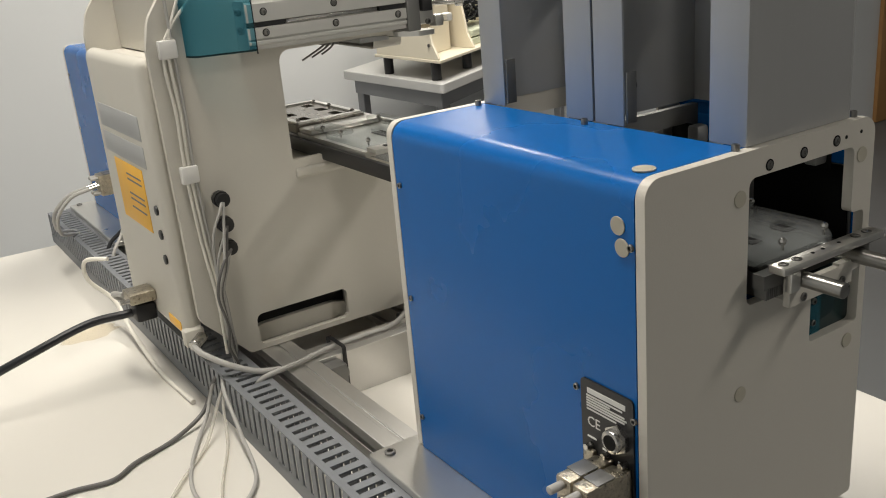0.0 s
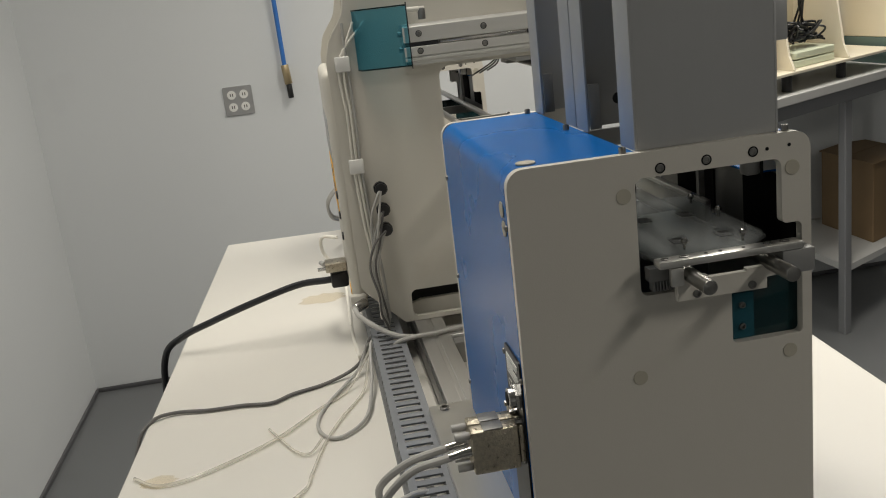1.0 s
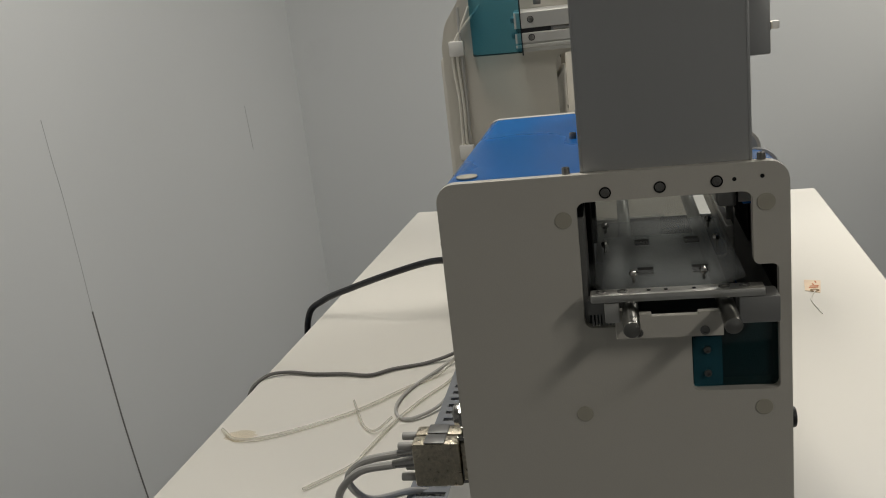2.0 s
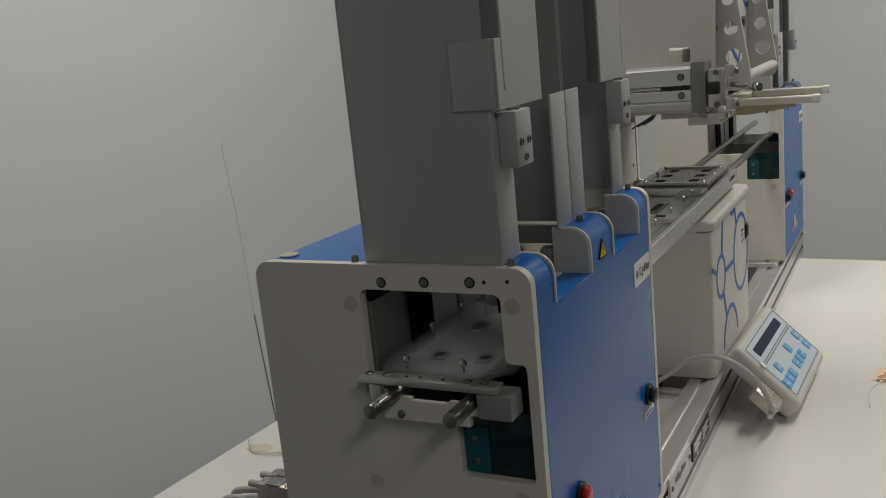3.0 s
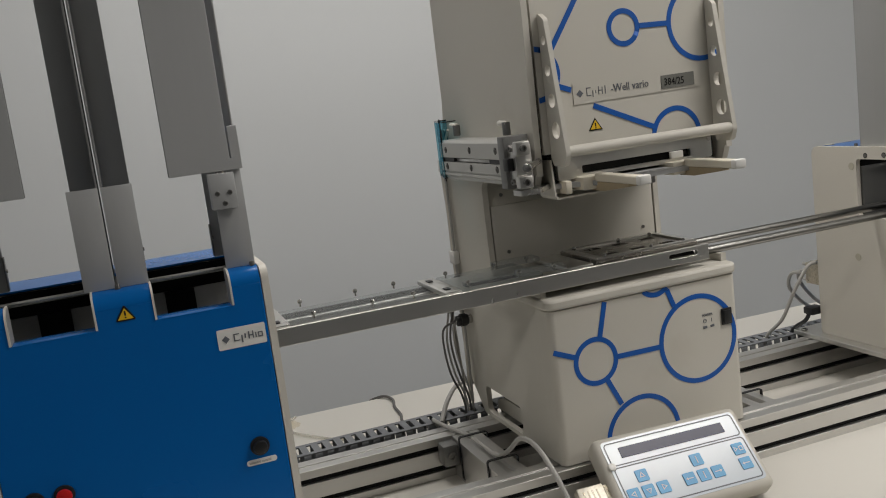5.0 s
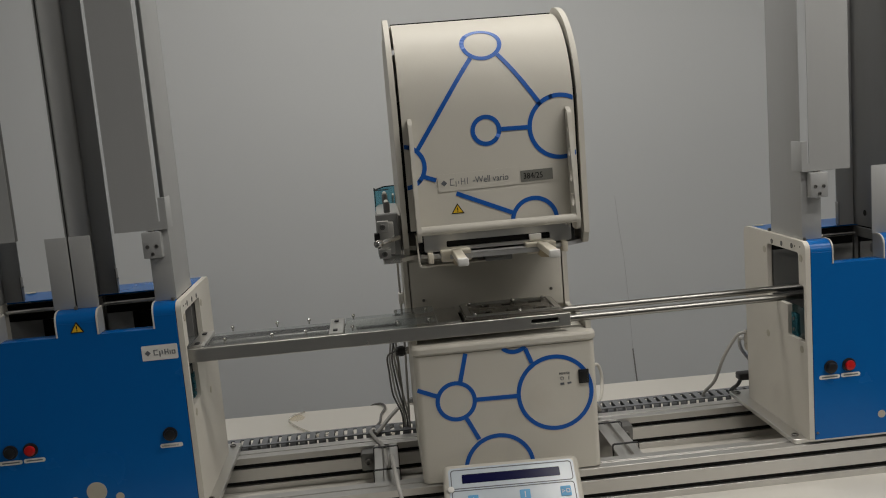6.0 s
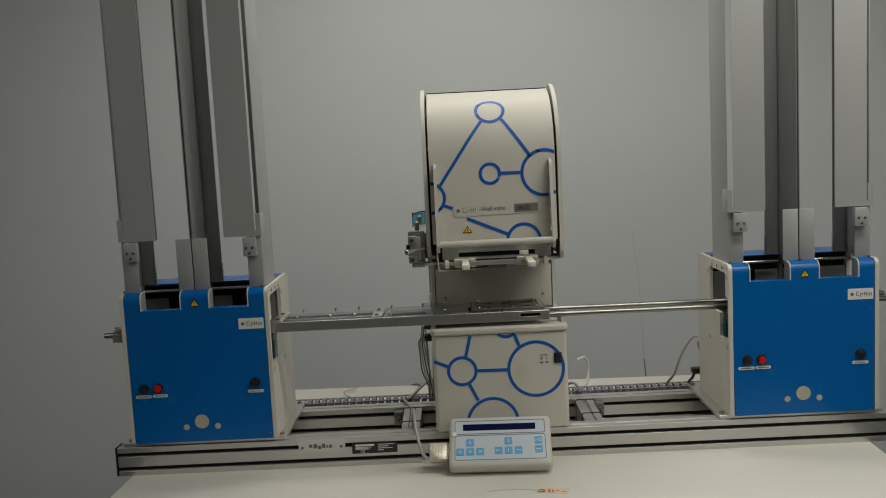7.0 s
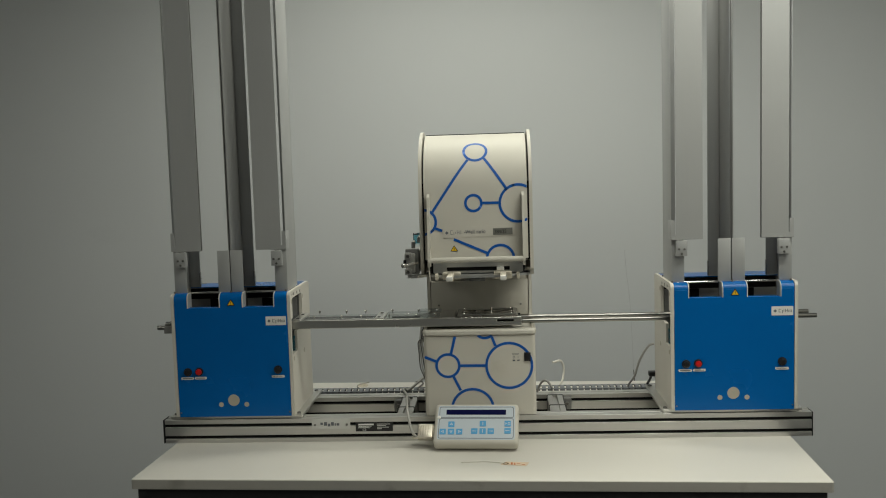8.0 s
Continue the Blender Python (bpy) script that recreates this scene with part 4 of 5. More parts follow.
    for y in (0.064, 0.082, 0.093):
        part("bar_hole", plate(disc(-0.7905, y, 0.0014, 10), "z", 1.0922, 1.0925), SLOT, cb)
    part("rod_clamp", box(-0.7965, -0.7760, 0.0110, 0.0365, 1.0680, 1.0862, 0.0012), SHEET_MID, d, "milled rod clamp")
    part("rod_clamp", box(-0.7965, -0.7910, 0.1125, 0.1225, 1.0720, 1.0862, 0.0012), MACHINED, d, "milled rod clamp")
    br = part("drive_bracket", plate([(0.116, 1.0580), (0.046, 1.0580), (0.046, 1.0665), (0.038, 1.0670), (0.038, 1.0755), (0.062, 1.0755), (0.062, 1.0735), (0.092, 1.0735), (0.092, 1.0755), (0.108, 1.0755), (0.108, 1.0790), (0.116, 1.0790)], "x", -0.7905, -0.7850), CREAM, d, "cream drive bracket", bevel=0.0006)
    part("bracket_web", box(-0.7850, -0.7730, 0.048, 0.108, 1.0585, 1.0655, 0.001), MACHINED, br)
    for y in (0.101, 0.058):
        part("bracket_screw", screw_head((-0.7905, y, 1.0625), "x", 0.0032, 0.0012, -1), SCREW, br)
    teeth = [(0.134, 1.084), (0.100, 1.084)]
    for i in range(14):
        teeth += [(0.1001 + i * 0.0023, 1.074), (0.1001 + i * 0.0023, 1.066), (0.1013 + i * 0.0023, 1.066), (0.1013 + i * 0.0023, 1.074)]
    part("toothed_strip", plate(teeth + [(0.134, 1.074)], "x", -0.7835, -0.7740), SHEET_DARK, d, "small toothed strip")
    return d


# ================================================================= pipetting robot
HR, HZ, HT = 0.140, 1.408, 1.548     # head cover: curve radius, where it begins, its top
HY = 0.0                             # front of the head cover


def cover_point(x, v, off=0.0):
    """A point on the head cover, v metres up along its front from z = 1.24; off: outwards."""
    flat = HZ - 1.24
    if v <= flat:
        return (x, HY - off, 1.24 + v)
    a = (v - flat) / HR
    return (x, HY + HR - (HR + off) * math.cos(a), HZ + (HR + off) * math.sin(a))


def wrap(outline_quads, off0, off1):
    """Strips of (x, v) quads laid on the head cover with a little thickness."""
    bm = bmesh.new()
    for quad in outline_quads:
        top = [bm.verts.new(cover_point(x, v, off1)) for x, v in quad]
        bot = [bm.verts.new(cover_point(x, v, off0)) for x, v in quad]
        bm.faces.new(top)
        n = len(quad)
        for i in range(n):
            bm.faces.new((top[i], bot[i], bot[(i + 1) % n], top[(i + 1) % n]))
    bmesh.ops.remove_doubles(bm, verts=bm.verts[:], dist=1e-6)
    return bm


def ring_quads(cx, cv, r, w, a0=0, a1=360, n=40, xlim=None):
    out = []
    for i in range(n):
        t0, t1 = radians(a0 + (a1 - a0) * i / n), radians(a0 + (a1 - a0) * (i + 1) / n)
        q = [(cx + rr * math.cos(t), cv + rr * math.sin(t)) for rr, t in ((r, t0), (r, t1), (r - w, t1), (r - w, t0))]
        if xlim:
            if all(x > xlim[1] or x < xlim[0] for x, _ in q):
                continue
            q = [(min(max(x, xlim[0]), xlim[1]), v) for x, v in q]
        out.append(q)
    return out


def line_quads(p, q, w, n=8):
    p, q = Vector(p), Vector(q)
    s = (q - p).normalized()
    s = Vector((-s.y, s.x)) * w / 2
    out = []
    for i in range(n):
        a, b = p.lerp(q, i / n), p.lerp(q, (i + 1) / n)
        out.append([tuple(a + s), tuple(b + s), tuple(b - s), tuple(a - s)])
    return out


def flat_quads(quads, y, t=0.0004):
    bm = bmesh.new()
    for q in quads:
        plate(q, "y", y, y - t, bm=bm)
    return bm


def build_robot():
    r = thing("pipetting_robot", (0, 0.16, RAIL_TOP), "off-white pipetting robot with blue ring graphics and curved head cover", "lab robot")
    W = 0.1385
    arc = [(HY - 0.004 + (HR + 0.004) * (1 - math.cos(a)), HZ + (HR + 0.009) * math.sin(a)) for a in [math.pi / 2 * i / 12 for i in range(13)]]
    prof = [(0.03, RAIL_TOP + 0.001), (0.268, RAIL_TOP + 0.001), (0.325, 0.905), (0.329, 1.225), (0.322, 1.255), (0.300, 1.285), (0.294, 1.315), (0.292, 1.500), (0.25, HT + 0.009)]
    prof = rounded(prof, [0.002, 0.01, 0.02, 0.03, 0.04, 0.04, 0.04, 0.05, 0.02], 5) + arc[::-1] + rounded([(HY - 0.004, 1.235), (0.012, 1.198), (0.05, 1.203), (0.179, 1.203), (0.179, 1.0725), (0.03, 1.0725)], [0.005, 0.008, 0.004, 0.014, 0.004, 0.002], 5)
    slot = rect(0.130, 0.255, 0.853, 0.893, 0.008)
    left = part("side_plate", plate(prof, "x", -W, -W + 0.008, [slot]), CASE, r, bevel=0.0025)
    part("side_plate", plate(prof, "x", W - 0.008, W, [slot]), CASE, r, bevel=0.0025)
    # dark box added inside the side slot as its shade
    part("side_slot_shade", box(-W + 0.030, W - 0.030, 0.122, 0.262, 0.8475, 0.8985), SLOT, r)
    part("slot_ridge", plate(rounded([(0.118, 0.8475), (0.268, 0.8475), (0.268, 0.862), (0.240, 0.870), (0.140, 0.870), (0.118, 0.864)], [0, 0, 0.006, 0.012, 0.012, 0.006], 4), "x", -W + 0.022, W - 0.022), CASE, r, "rounded cream base rib inside the side slot")
    # body between the plates
    part("column", box(-W + 0.0085, W - 0.0085, 0.186, 0.315, 0.900, 1.206, 0.002), CASE, r)
    part("throat_panel", box(-W + 0.010, W - 0.010, 0.1800, 0.1855, 1.0730, 1.1660, 0.001), CASE, r, "screwed lower panel of the throat")
    for x in (-W + 0.03, W - 0.03):
        for z in (1.10, 1.180):
            part("panel_screw", screw_head((x, 0.180 if z < 1.15 else 0.186, z), "y", 0.0026, 0.0015, -1), SCREW, r)
    part("upper_body", box(-W + 0.0085, W - 0.0085, 0.075, 0.286, 1.2065, 1.50, 0.004), CASE, r)
    bk = part("rear_housing", box(-0.118, 0.118, 0.3155, 0.338, 0.875, 1.214, 0.012, 4), CASE, r, "rounded rear housing")
    for z0, z1 in ((1.118, 1.148), (1.085, 1.112)):
        part("vent_panel", box(-0.085, 0.09, 0.3375, 0.3388, z0, z1 - 0.001, 0.0004), SHEET, bk, "grey vent panel")
    part("warning_label", box(-0.060, 0.058, 0.3375, 0.3390, 1.002, 1.080, 0.0004), YELLOW_LABEL, bk, "large amber warning label")
    part("label_print", bars([(-0.05, 0.01, z, z + 0.002) for z in (1.065, 1.058, 1.040, 1.033, 1.022)], "y", 0.3390, 1), INK, bk)
    part("foot_label", box(-0.105, -0.06, 0.3375, 0.3390, 0.886, 0.898, 0.0003), YELLOW_LABEL, bk, "small amber label")
    for z in (1.038, 1.008, 0.977):
        part("rear_button", rod((-0.095, 0.337, z), (-0.095, 0.3405, z), 0.006, n=16, bev=0.0008), BLACK, bk, "black round cap")
    # lower front cover and its lid
    lf = part("front_cover", plate(rounded([(-W - 0.0005, 0.012), (W + 0.0005, 0.012), (W + 0.0005, 0.046), (-W - 0.0005, 0.046)], [0.010, 0.010, 0.001, 0.001], 6), "z", RAIL_TOP + 0.001, 1.0475), CASE, r, "off-white front cover printed with blue rings", bevel=0.001)
    part("lid", plate(rounded([(-W - 0.003, 0.008), (W + 0.003, 0.008), (W + 0.003, 0.178), (-W - 0.003, 0.178)], [0.014, 0.014, 0.004, 0.004], 6), "z", 1.0485, 1.0625), CASE, r, "rounded lid of the lower body", bevel=0.004)
    part("inner_body", box(-W + 0.0085, W - 0.0085, 0.0465, 0.12, RAIL_TOP + 0.001, 1.048), CASE, r)
    y = 0.0118
    zc = RAIL_TOP + 0.002
    hoops = [
        ring_quads(-0.0795, 0.9735, 0.0316, 0.0064),
        ring_quads(0.0730, 0.9715, 0.0596, 0.0064, n=64),
        [[(x, max(z, 0.848)) for x, z in q] for q in ring_quads(-0.020, 0.861, 0.0551, 0.0064, 5, 175)],
        ring_quads(0.014, 1.0660, 0.0276, 0.0064, 225, 315, 16),
    ]
    for hoop in hoops:
        part("ring_print", flat_quads(hoop, y), BLUE_LINE, lf, "blue ring print")
    for a, b in (((-0.049, 0.9730), (0.0145, 0.9722)), ((-0.0710, 1.0035), (-0.0600, 1.0465)), ((-0.1085, 0.9845), (-0.137, 0.9965)), ((-0.066, 0.9455), (-0.0490, 0.9100)), ((0.0315, 1.0445), (0.040, 1.0215))):
        part("link_print", flat_quads(line_quads(a, b, 0.0066, 1), y, 0.0007), BLUE_LINE, lf)
    sw = part("power_switch", box(0.1105, 0.1265, 0.0095, 0.0119, 0.982, 1.004, 0.0008), BLACK, lf, "black rocker power switch")
    part("rocker", box(0.1128, 0.1242, 0.0080, 0.0096, 0.9845, 1.0015, 0.0008), BLACK, sw)
    words("lettering", "POWER", 0.0048, (0.0810, 0.0116, 0.9985), (90, 0, 0), INK, lf)
    part("switch_marks", flat_quads(ring_quads(0.085, 0.9925, 0.0028, 0.0007, n=16) + line_quads((0.0955, 0.990), (0.0955, 0.995), 0.0008, 1) + line_quads((0.082, 0.984), (0.088, 0.984), 0.0035, 1) + line_quads((0.093, 0.984), (0.099, 0.9848), 0.003, 1), y), INK, lf)
    # head cover
    flat = HZ - 1.24
    vs = [0, flat * 0.5, flat] + [flat + HR * math.pi / 2 * i / 16 for i in range(1, 17)]
    hw = W - 0.0125
    bm = bmesh.new()
    grid = [[bm.verts.new(cover_point(x, v, o)) for v in vs] for x, o in ((-hw, -0.006), (-hw, 0.0), (hw, 0.0), (hw, -0.006))]
    for a, b in zip(grid, grid[1:]):
        for i in range(len(vs) - 1):
            bm.faces.new((a[i], a[i + 1], b[i + 1], b[i]))
    for i in (0, -1):
        bm.faces.new([g[i] for g in grid])
    cov = part("head_cover", bm, CASE, r, "curved off-white head cover with blue ring print")
    # black filler darkens the gap beside the cover
    part("cover_gap", box(-W + 0.008, W - 0.008, 0.012, 0.06, 1.236, HZ + 0.02), SLOT, r)
    top_v = flat + HR * math.pi / 2
    part("top_gasket", wrap([[(-hw, top_v - 0.008), (hw, top_v - 0.008), (hw, top_v), (-hw, top_v)]], 0.0, 0.002), SLOT, cov)
    part("top_cover", box(-W + 0.0085, W - 0.0085, HY + HR + 0.001, 0.24, HT - 0.03, HT - 0.001, 0.003), CASE, r)
    lim = (-hw + 0.0005, hw - 0.0005)
    w = 0.0063
    up = lambda z: z - 1.24
    hoops = [
        ring_quads(0.001, up(1.5125), 0.0310, w),
        ring_quads(-0.005, up(1.3775), 0.0225, w),
        ring_quads(0.1040, up(1.375), 0.0480, w, 60, 300, 48, lim),
        ring_quads(-0.128, up(1.3335), 0.0330, w, -90, 90, 32, lim),
        ring_quads(0.058, up(1.2405), 0.0360, w, 4, 176, 32),
    ]
    links = [
        line_quads((0.0175, up(1.3775)), (0.056, up(1.3770)), w, 1),
        line_quads((-0.0175, up(1.4865)), (-0.106, up(1.3580)), w, 8),
        line_quads((0.0225, up(1.490)), (0.0745, up(1.4125)), w, 8),
        line_quads((-0.100, up(1.318)), (-0.083, up(1.3115)), w, 1),
        line_quads((-0.055, up(1.290)), (0.026, up(1.2545)), w, 1),
    ]
    for hoop in hoops:
        part("ring_print", wrap(hoop, 0.0002, 0.0006), BLUE_LINE, cov, "blue ring print")
    for link in links:
        part("link_print", wrap(link, 0.0002, 0.0009), BLUE_LINE, cov)
    np = part("name_plate", wrap([[(-0.081, up(1.2935)), (0.096, up(1.2965)), (0.096, up(1.3220)), (-0.081, up(1.3190))]], 0.0002, 0.0009), CASE, cov, "raised name plate with a small grey display")
    part("logo", wrap([[(-0.0765, up(1.3060)), (-0.0720, up(1.3015)), (-0.0675, up(1.3060)), (-0.0720, up(1.3105))]] + [[(x, up(z0)), (x + ww, up(z0)), (x + ww, up(z1)), (x, up(z1))] for x, ww, z0, z1 in ((-0.063, 0.001, 1.3025, 1.3115), (-0.063, 0.006, 1.3020, 1.3030), (-0.063, 0.006, 1.3110, 1.3120), (-0.055, 0.001, 1.3000, 1.3080), (-0.051, 0.001, 1.3040, 1.3080), (-0.047, 0.001, 1.3022, 1.3120), (-0.047, 0.005, 1.3065, 1.3075), (-0.042, 0.001, 1.3022, 1.3110), (-0.038, 0.001, 1.3022, 1.3120))], 0.0009, 0.0012), INK, np)
    words("lettering", "-Well vario", 0.0135, (-0.030, HY - 0.0012, 1.3030), (90, -1, 0), INK, np, squeeze=0.86)
    dp = part("display", wrap([[(0.0410, up(1.2985)), (0.0885, up(1.2992)), (0.0885, up(1.3155)), (0.0410, up(1.3148))]], 0.0009, 0.0016), LCD_GREY, np, "small grey number display")
    words("digits", "384/25", 0.0125, (0.0445, HY - 0.0019, 1.3025), (90, 0, 0), SLOT, dp, squeeze=0.85)
    cx, tz0, hh = -0.0550, 1.2605, 0.0150
    tri = part("warning_sign", wrap([[(cx - 0.0095, up(tz0)), (cx + 0.0095, up(tz0)), (cx, up(tz0 + hh))]], 0.0002, 0.0007), SLOT, cov, "yellow and black warning triangle")
    part("field", wrap([[(cx - 0.0072, up(tz0 + 0.0014)), (cx + 0.0072, up(tz0 + 0.0014)), (cx, up(tz0 + hh - 0.0026))]], 0.0007, 0.001), YELLOW, tri, "yellow field")
    part("exclamation", wrap([[(cx - 0.0007, up(tz0 + a)), (cx + 0.0007, up(tz0 + a)), (cx + 0.0007, up(tz0 + b)), (cx - 0.0007, up(tz0 + b))] for a, b in ((0.0022, 0.0034), (0.0044, 0.0088))], 0.001, 0.0012), SLOT, tri)
    # pull handle: two perforated cheeks and a round bar
    for s in (-1, 1):
        x = s * 0.112
        out = rounded([(HY - 0.001, 1.404), (HY - 0.001, 1.236), (HY - 0.006, 1.226), (HY - 0.034, 1.226), (HY - 0.040, 1.240), (HY - 0.016, 1.395)], [0.002, 0.002, 0.004, 0.008, 0.008, 0.007], 4)
        hl = [disc(HY - 0.0095 - 0.0105 * (1 - k / 3.4), 1.268 + 0.0345 * k, 0.0098 - 0.0016 * k, 20) for k in range(4)]
        part("handle_cheek", plate(out, "x", min(x, x + s * 0.006), max(x, x + s * 0.006), hl), CASE, r, "perforated handle cheek", bevel=0.0018)
    part("handle_bar", rod((-0.112, HY - 0.033, 1.2425), (0.112, HY - 0.033, 1.2425), 0.0065, n=20), CASE, r, "round pull bar")
    # gripper under the head
    part("gripper_plate", plate(rect(-0.108, 0.112, 1.206, 1.2355, 0.003), "y", 0.006, 0.012, [rect(-0.075, 0.080, 1.211, 1.2205, 0.002)]), MACHINED, r, "milled gripper plate", bevel=0.0008)
    # black filler puts shade behind the gripper plate
    part("gripper_gap", box(-0.118, 0.118, 0.0125, 0.06, 1.205, 1.2355), SLOT, r)
    part("gripper_tongue", box(-0.02, 0.02, -0.004, 0.058, 1.186, 1.200, 0.002), SHEET_DARK, r)
    for x in (-0.008, 0.008):
        part("tongue_screw", screw_head((x, -0.004, 1.193), "y", 0.003, 0.0012, -1), SCREW, r)
    part("sensor_block", box(0.048, 0.066, 0.001, 0.006, 1.2115, 1.2200, 0.001), BRIGHT_WHITE, r)
    for s in (-1, 1):
        x = s * 0.063
        base = part("fork_base", box(x - 0.022, x + 0.022, -0.012, 0.020, 1.192, 1.208, 0.002), NYLON, r, "cream fork base")
        tip = part("fork", plate(rounded([(x - 0.007, -0.012), (x - 0.007, -0.108), (x + 0.007, -0.108), (x + 0.007, -0.012)], 0.003), "z", 1.2010, 1.2105), NYLON, base, "long cream gripper finger", bevel=0.0015)
        part("finger_pad", box(x - 0.0075, x + 0.0075, -0.114, -0.104, 1.2004, 1.2112, 0.002), BRIGHT_WHITE, tip, "white finger pad")
        part("brace", plate([(0.0, 1.2005), (-0.085, 1.2005), (-0.085, 1.1975), (-0.030, 1.1900), (0.0, 1.1900)], "x", x - 0.005, x + 0.005), NYLON_DARK, base, "brown underside brace")
        part("hook", box(s * 0.100 - 0.004, s * 0.100 + 0.004, -0.004, 0.016, 1.190, 1.2055, 0.001), NYLON, base)
    part("under_tray", plate(rounded([(-W, 0.03), (-0.06, -0.02), (0.06, -0.02), (W, 0.03), (W, 0.07), (-W, 0.07)], 0.004), "z", 1.1965, 1.2025), SHEET, r)
    # linear axis on the left side of the arm
    x0, x1 = -0.174, -W - 0.0005
    sec = [(x1, 1.2105), (x0 + 0.003, 1.2105), (x0 + 0.003, 1.2150), (x0, 1.2165), (x0, 1.2200), (x0 + 0.0025, 1.2200), (x0 + 0.0025, 1.2222), (x0, 1.2222), (x0, 1.2345), (x0 + 0.008, 1.2345), (x0 + 0.008, 1.2405), (x0, 1.2405), (x0, 1.2600), (x0 + 0.005, 1.2635), (x1, 1.2635)]
    ax = part("linear_axis", plate(sec, "y", 0.022, 0.226), ANODISED, r, "grooved aluminium linear axis", bevel=0.0005)
    part("steel_band", box(x0 + 0.0030, x0 + 0.0078, 0.060, 0.178, 1.2352, 1.2398, 0.0008), STEEL, ax, "bright steel band in the groove")
    for yy in (0.205, 0.118, 0.034):
        for z in (1.2510, 1.2285):
            part("axis_screw", screw_head((x0, yy, z), "x", 0.0032, 0.0012, -1), SCREW, ax)
            part("screw_ring", plate(disc(yy, z, 0.0042), "x", x0 - 0.0003, x0, [disc(yy, z, 0.0033, 16)]), SLOT, ax)
    for y0, y1 in ((0.180, 0.224), (0.026, 0.058)):
        part("axis_stop", box(x0 + 0.0012, x0 + 0.0078, y0, y1, 1.2350, 1.2400), BLACK, ax)
    end = part("axis_end_block", box(x0 - 0.002, x1 - 0.004, 0.004, 0.0215, 1.206, 1.2680, 0.0015), SHEET_DARK, ax, "dark end block")
    cl = part("clamp_block", box(x0 + 0.002, x1 - 0.012, -0.018, 0.0035, 1.212, 1.2580, 0.002), MACHINED, ax, "milled clamp block")
    for z0, z1 in ((1.246, 1.262), (1.208, 1.222)):
        jaw = part("clamp_jaw", box(x0 - 0.001, x0 + 0.016, -0.030, -0.0185, z0, z1, 0.0015), MACHINED, cl)
        part("clamp_screw", screw_head((x0 + 0.007, -0.030, (z0 + z1) / 2), "y", 0.0042, 0.003, -1), SCREW, jaw)
        part("clamp_screw", screw_head((x0 + 0.002, -0.008, (z0 + z1) / 2), "x", 0.0036, 0.003, -1), SCREW, cl)
    part("sensor_head", box(x0 - 0.006, x0 + 0.004, -0.012, 0.002, 1.228, 1.243, 0.0015), BLACK, cl, "small black sensor")
    part("pull_pin", rod((x0 + 0.002, -0.052, 1.234), (x0 + 0.030, -0.020, 1.236), 0.0036, n=12, bev=0.001), STEEL, cl)
    part("pin_knob", rod((x0 - 0.004, -0.059, 1.2335), (x0 + 0.003, -0.051, 1.2340), 0.0055, n=12, bev=0.0015), STEEL, cl)
    part("air_fitting", rod((x0 + 0.016, 0.196, 1.268), (x0 + 0.016, 0.196, 1.283), 0.005, n=10, bev=0.001), SHEET_DARK, ax)
    part("air_fitting", rod((x0 + 0.016, 0.030, 1.268), (x0 + 0.016, 0.030, 1.284), 0.005, n=10, bev=0.001), SHEET_DARK, ax)
    for yy, d in ((0.196, 1), (0.030, 1)):
        part("air_elbow", rod((x0 + 0.016, yy - 0.004, 1.2815), (x0 + 0.016, yy + 0.020 * d, 1.2825), 0.0036, n=10, bev=0.0008), CABLE_CLEAR, ax, "pale push-in elbow")
    for k in range(3):
        part("loose_wire", tube([(-0.10 + 0.006 * k, 0.085, 1.2030), (-0.10 + 0.006 * k, 0.090 + 0.004 * k, 1.194), (-0.098 + 0.008 * k, 0.104 + 0.010 * k, 1.186 - 0.003 * k)], 0.0012, 6), CABLE_DIM, r, "short loose wire")
    part("gripper_arm", plate(rounded([(-0.170, -0.020), (-0.145, -0.020), (-0.118, 0.010), (-0.118, 0.030), (-0.145, 0.020), (-0.170, 0.004)], 0.004), "z", 1.1985, 1.2045), MACHINED, ax)
    guard = rounded([(-0.1390, 0.2860), (-0.1575, 0.2820), (-0.1740, 0.2185)], [0, 0.005, 0], 5)
    gd = part("axis_guard", ribbon(guard, "z", 1.2120, 1.2880, 0.0025), TEAL, ax, "teal acrylic end guard")
    for z in (1.232, 1.252):
        part("guard_screw", screw_head((-0.160, 0.2265, z), "y", 0.004, 0.005), SCREW, ax)
    for z in (1.2102, 1.2881):
        part("guard_edge", ribbon(guard, "z", z, z + 0.0018, 0.0032), TEAL_DARK, gd, "dark polished edge")
    part("guard_rim", tube([(-0.1620, 0.2178, 1.2115), (-0.1725, 0.2178, 1.2115), (-0.1735, 0.2178, 1.2130), (-0.1735, 0.2178, 1.2865), (-0.1725, 0.2178, 1.2880), (-0.150, 0.2178, 1.2882)], 0.0009, 6), BLACK, gd, "black rim")
    # bent sheet under the gripper
    part("gripper_bracket", ribbon(rounded([(-0.119, 1.2330), (-0.1165, 1.1855), (0.012, 1.1868)], [0, 0.005, 0], 4), "y", 0.000, 0.040, 0.0022), CREAM, r, "pale bent bracket sheet")
    # cable clips, hoses and bayonet knobs on the left side
    for z in (1.222, 1.083):
        part("cable_clip", box(-W - 0.010, -W - 0.0003, 0.298, 0.318, z - 0.010, z + 0.010, 0.002), BRIGHT_WHITE, r, "white cable clip")
    for k in range(3):
        yy = 0.302 + 0.005 * k
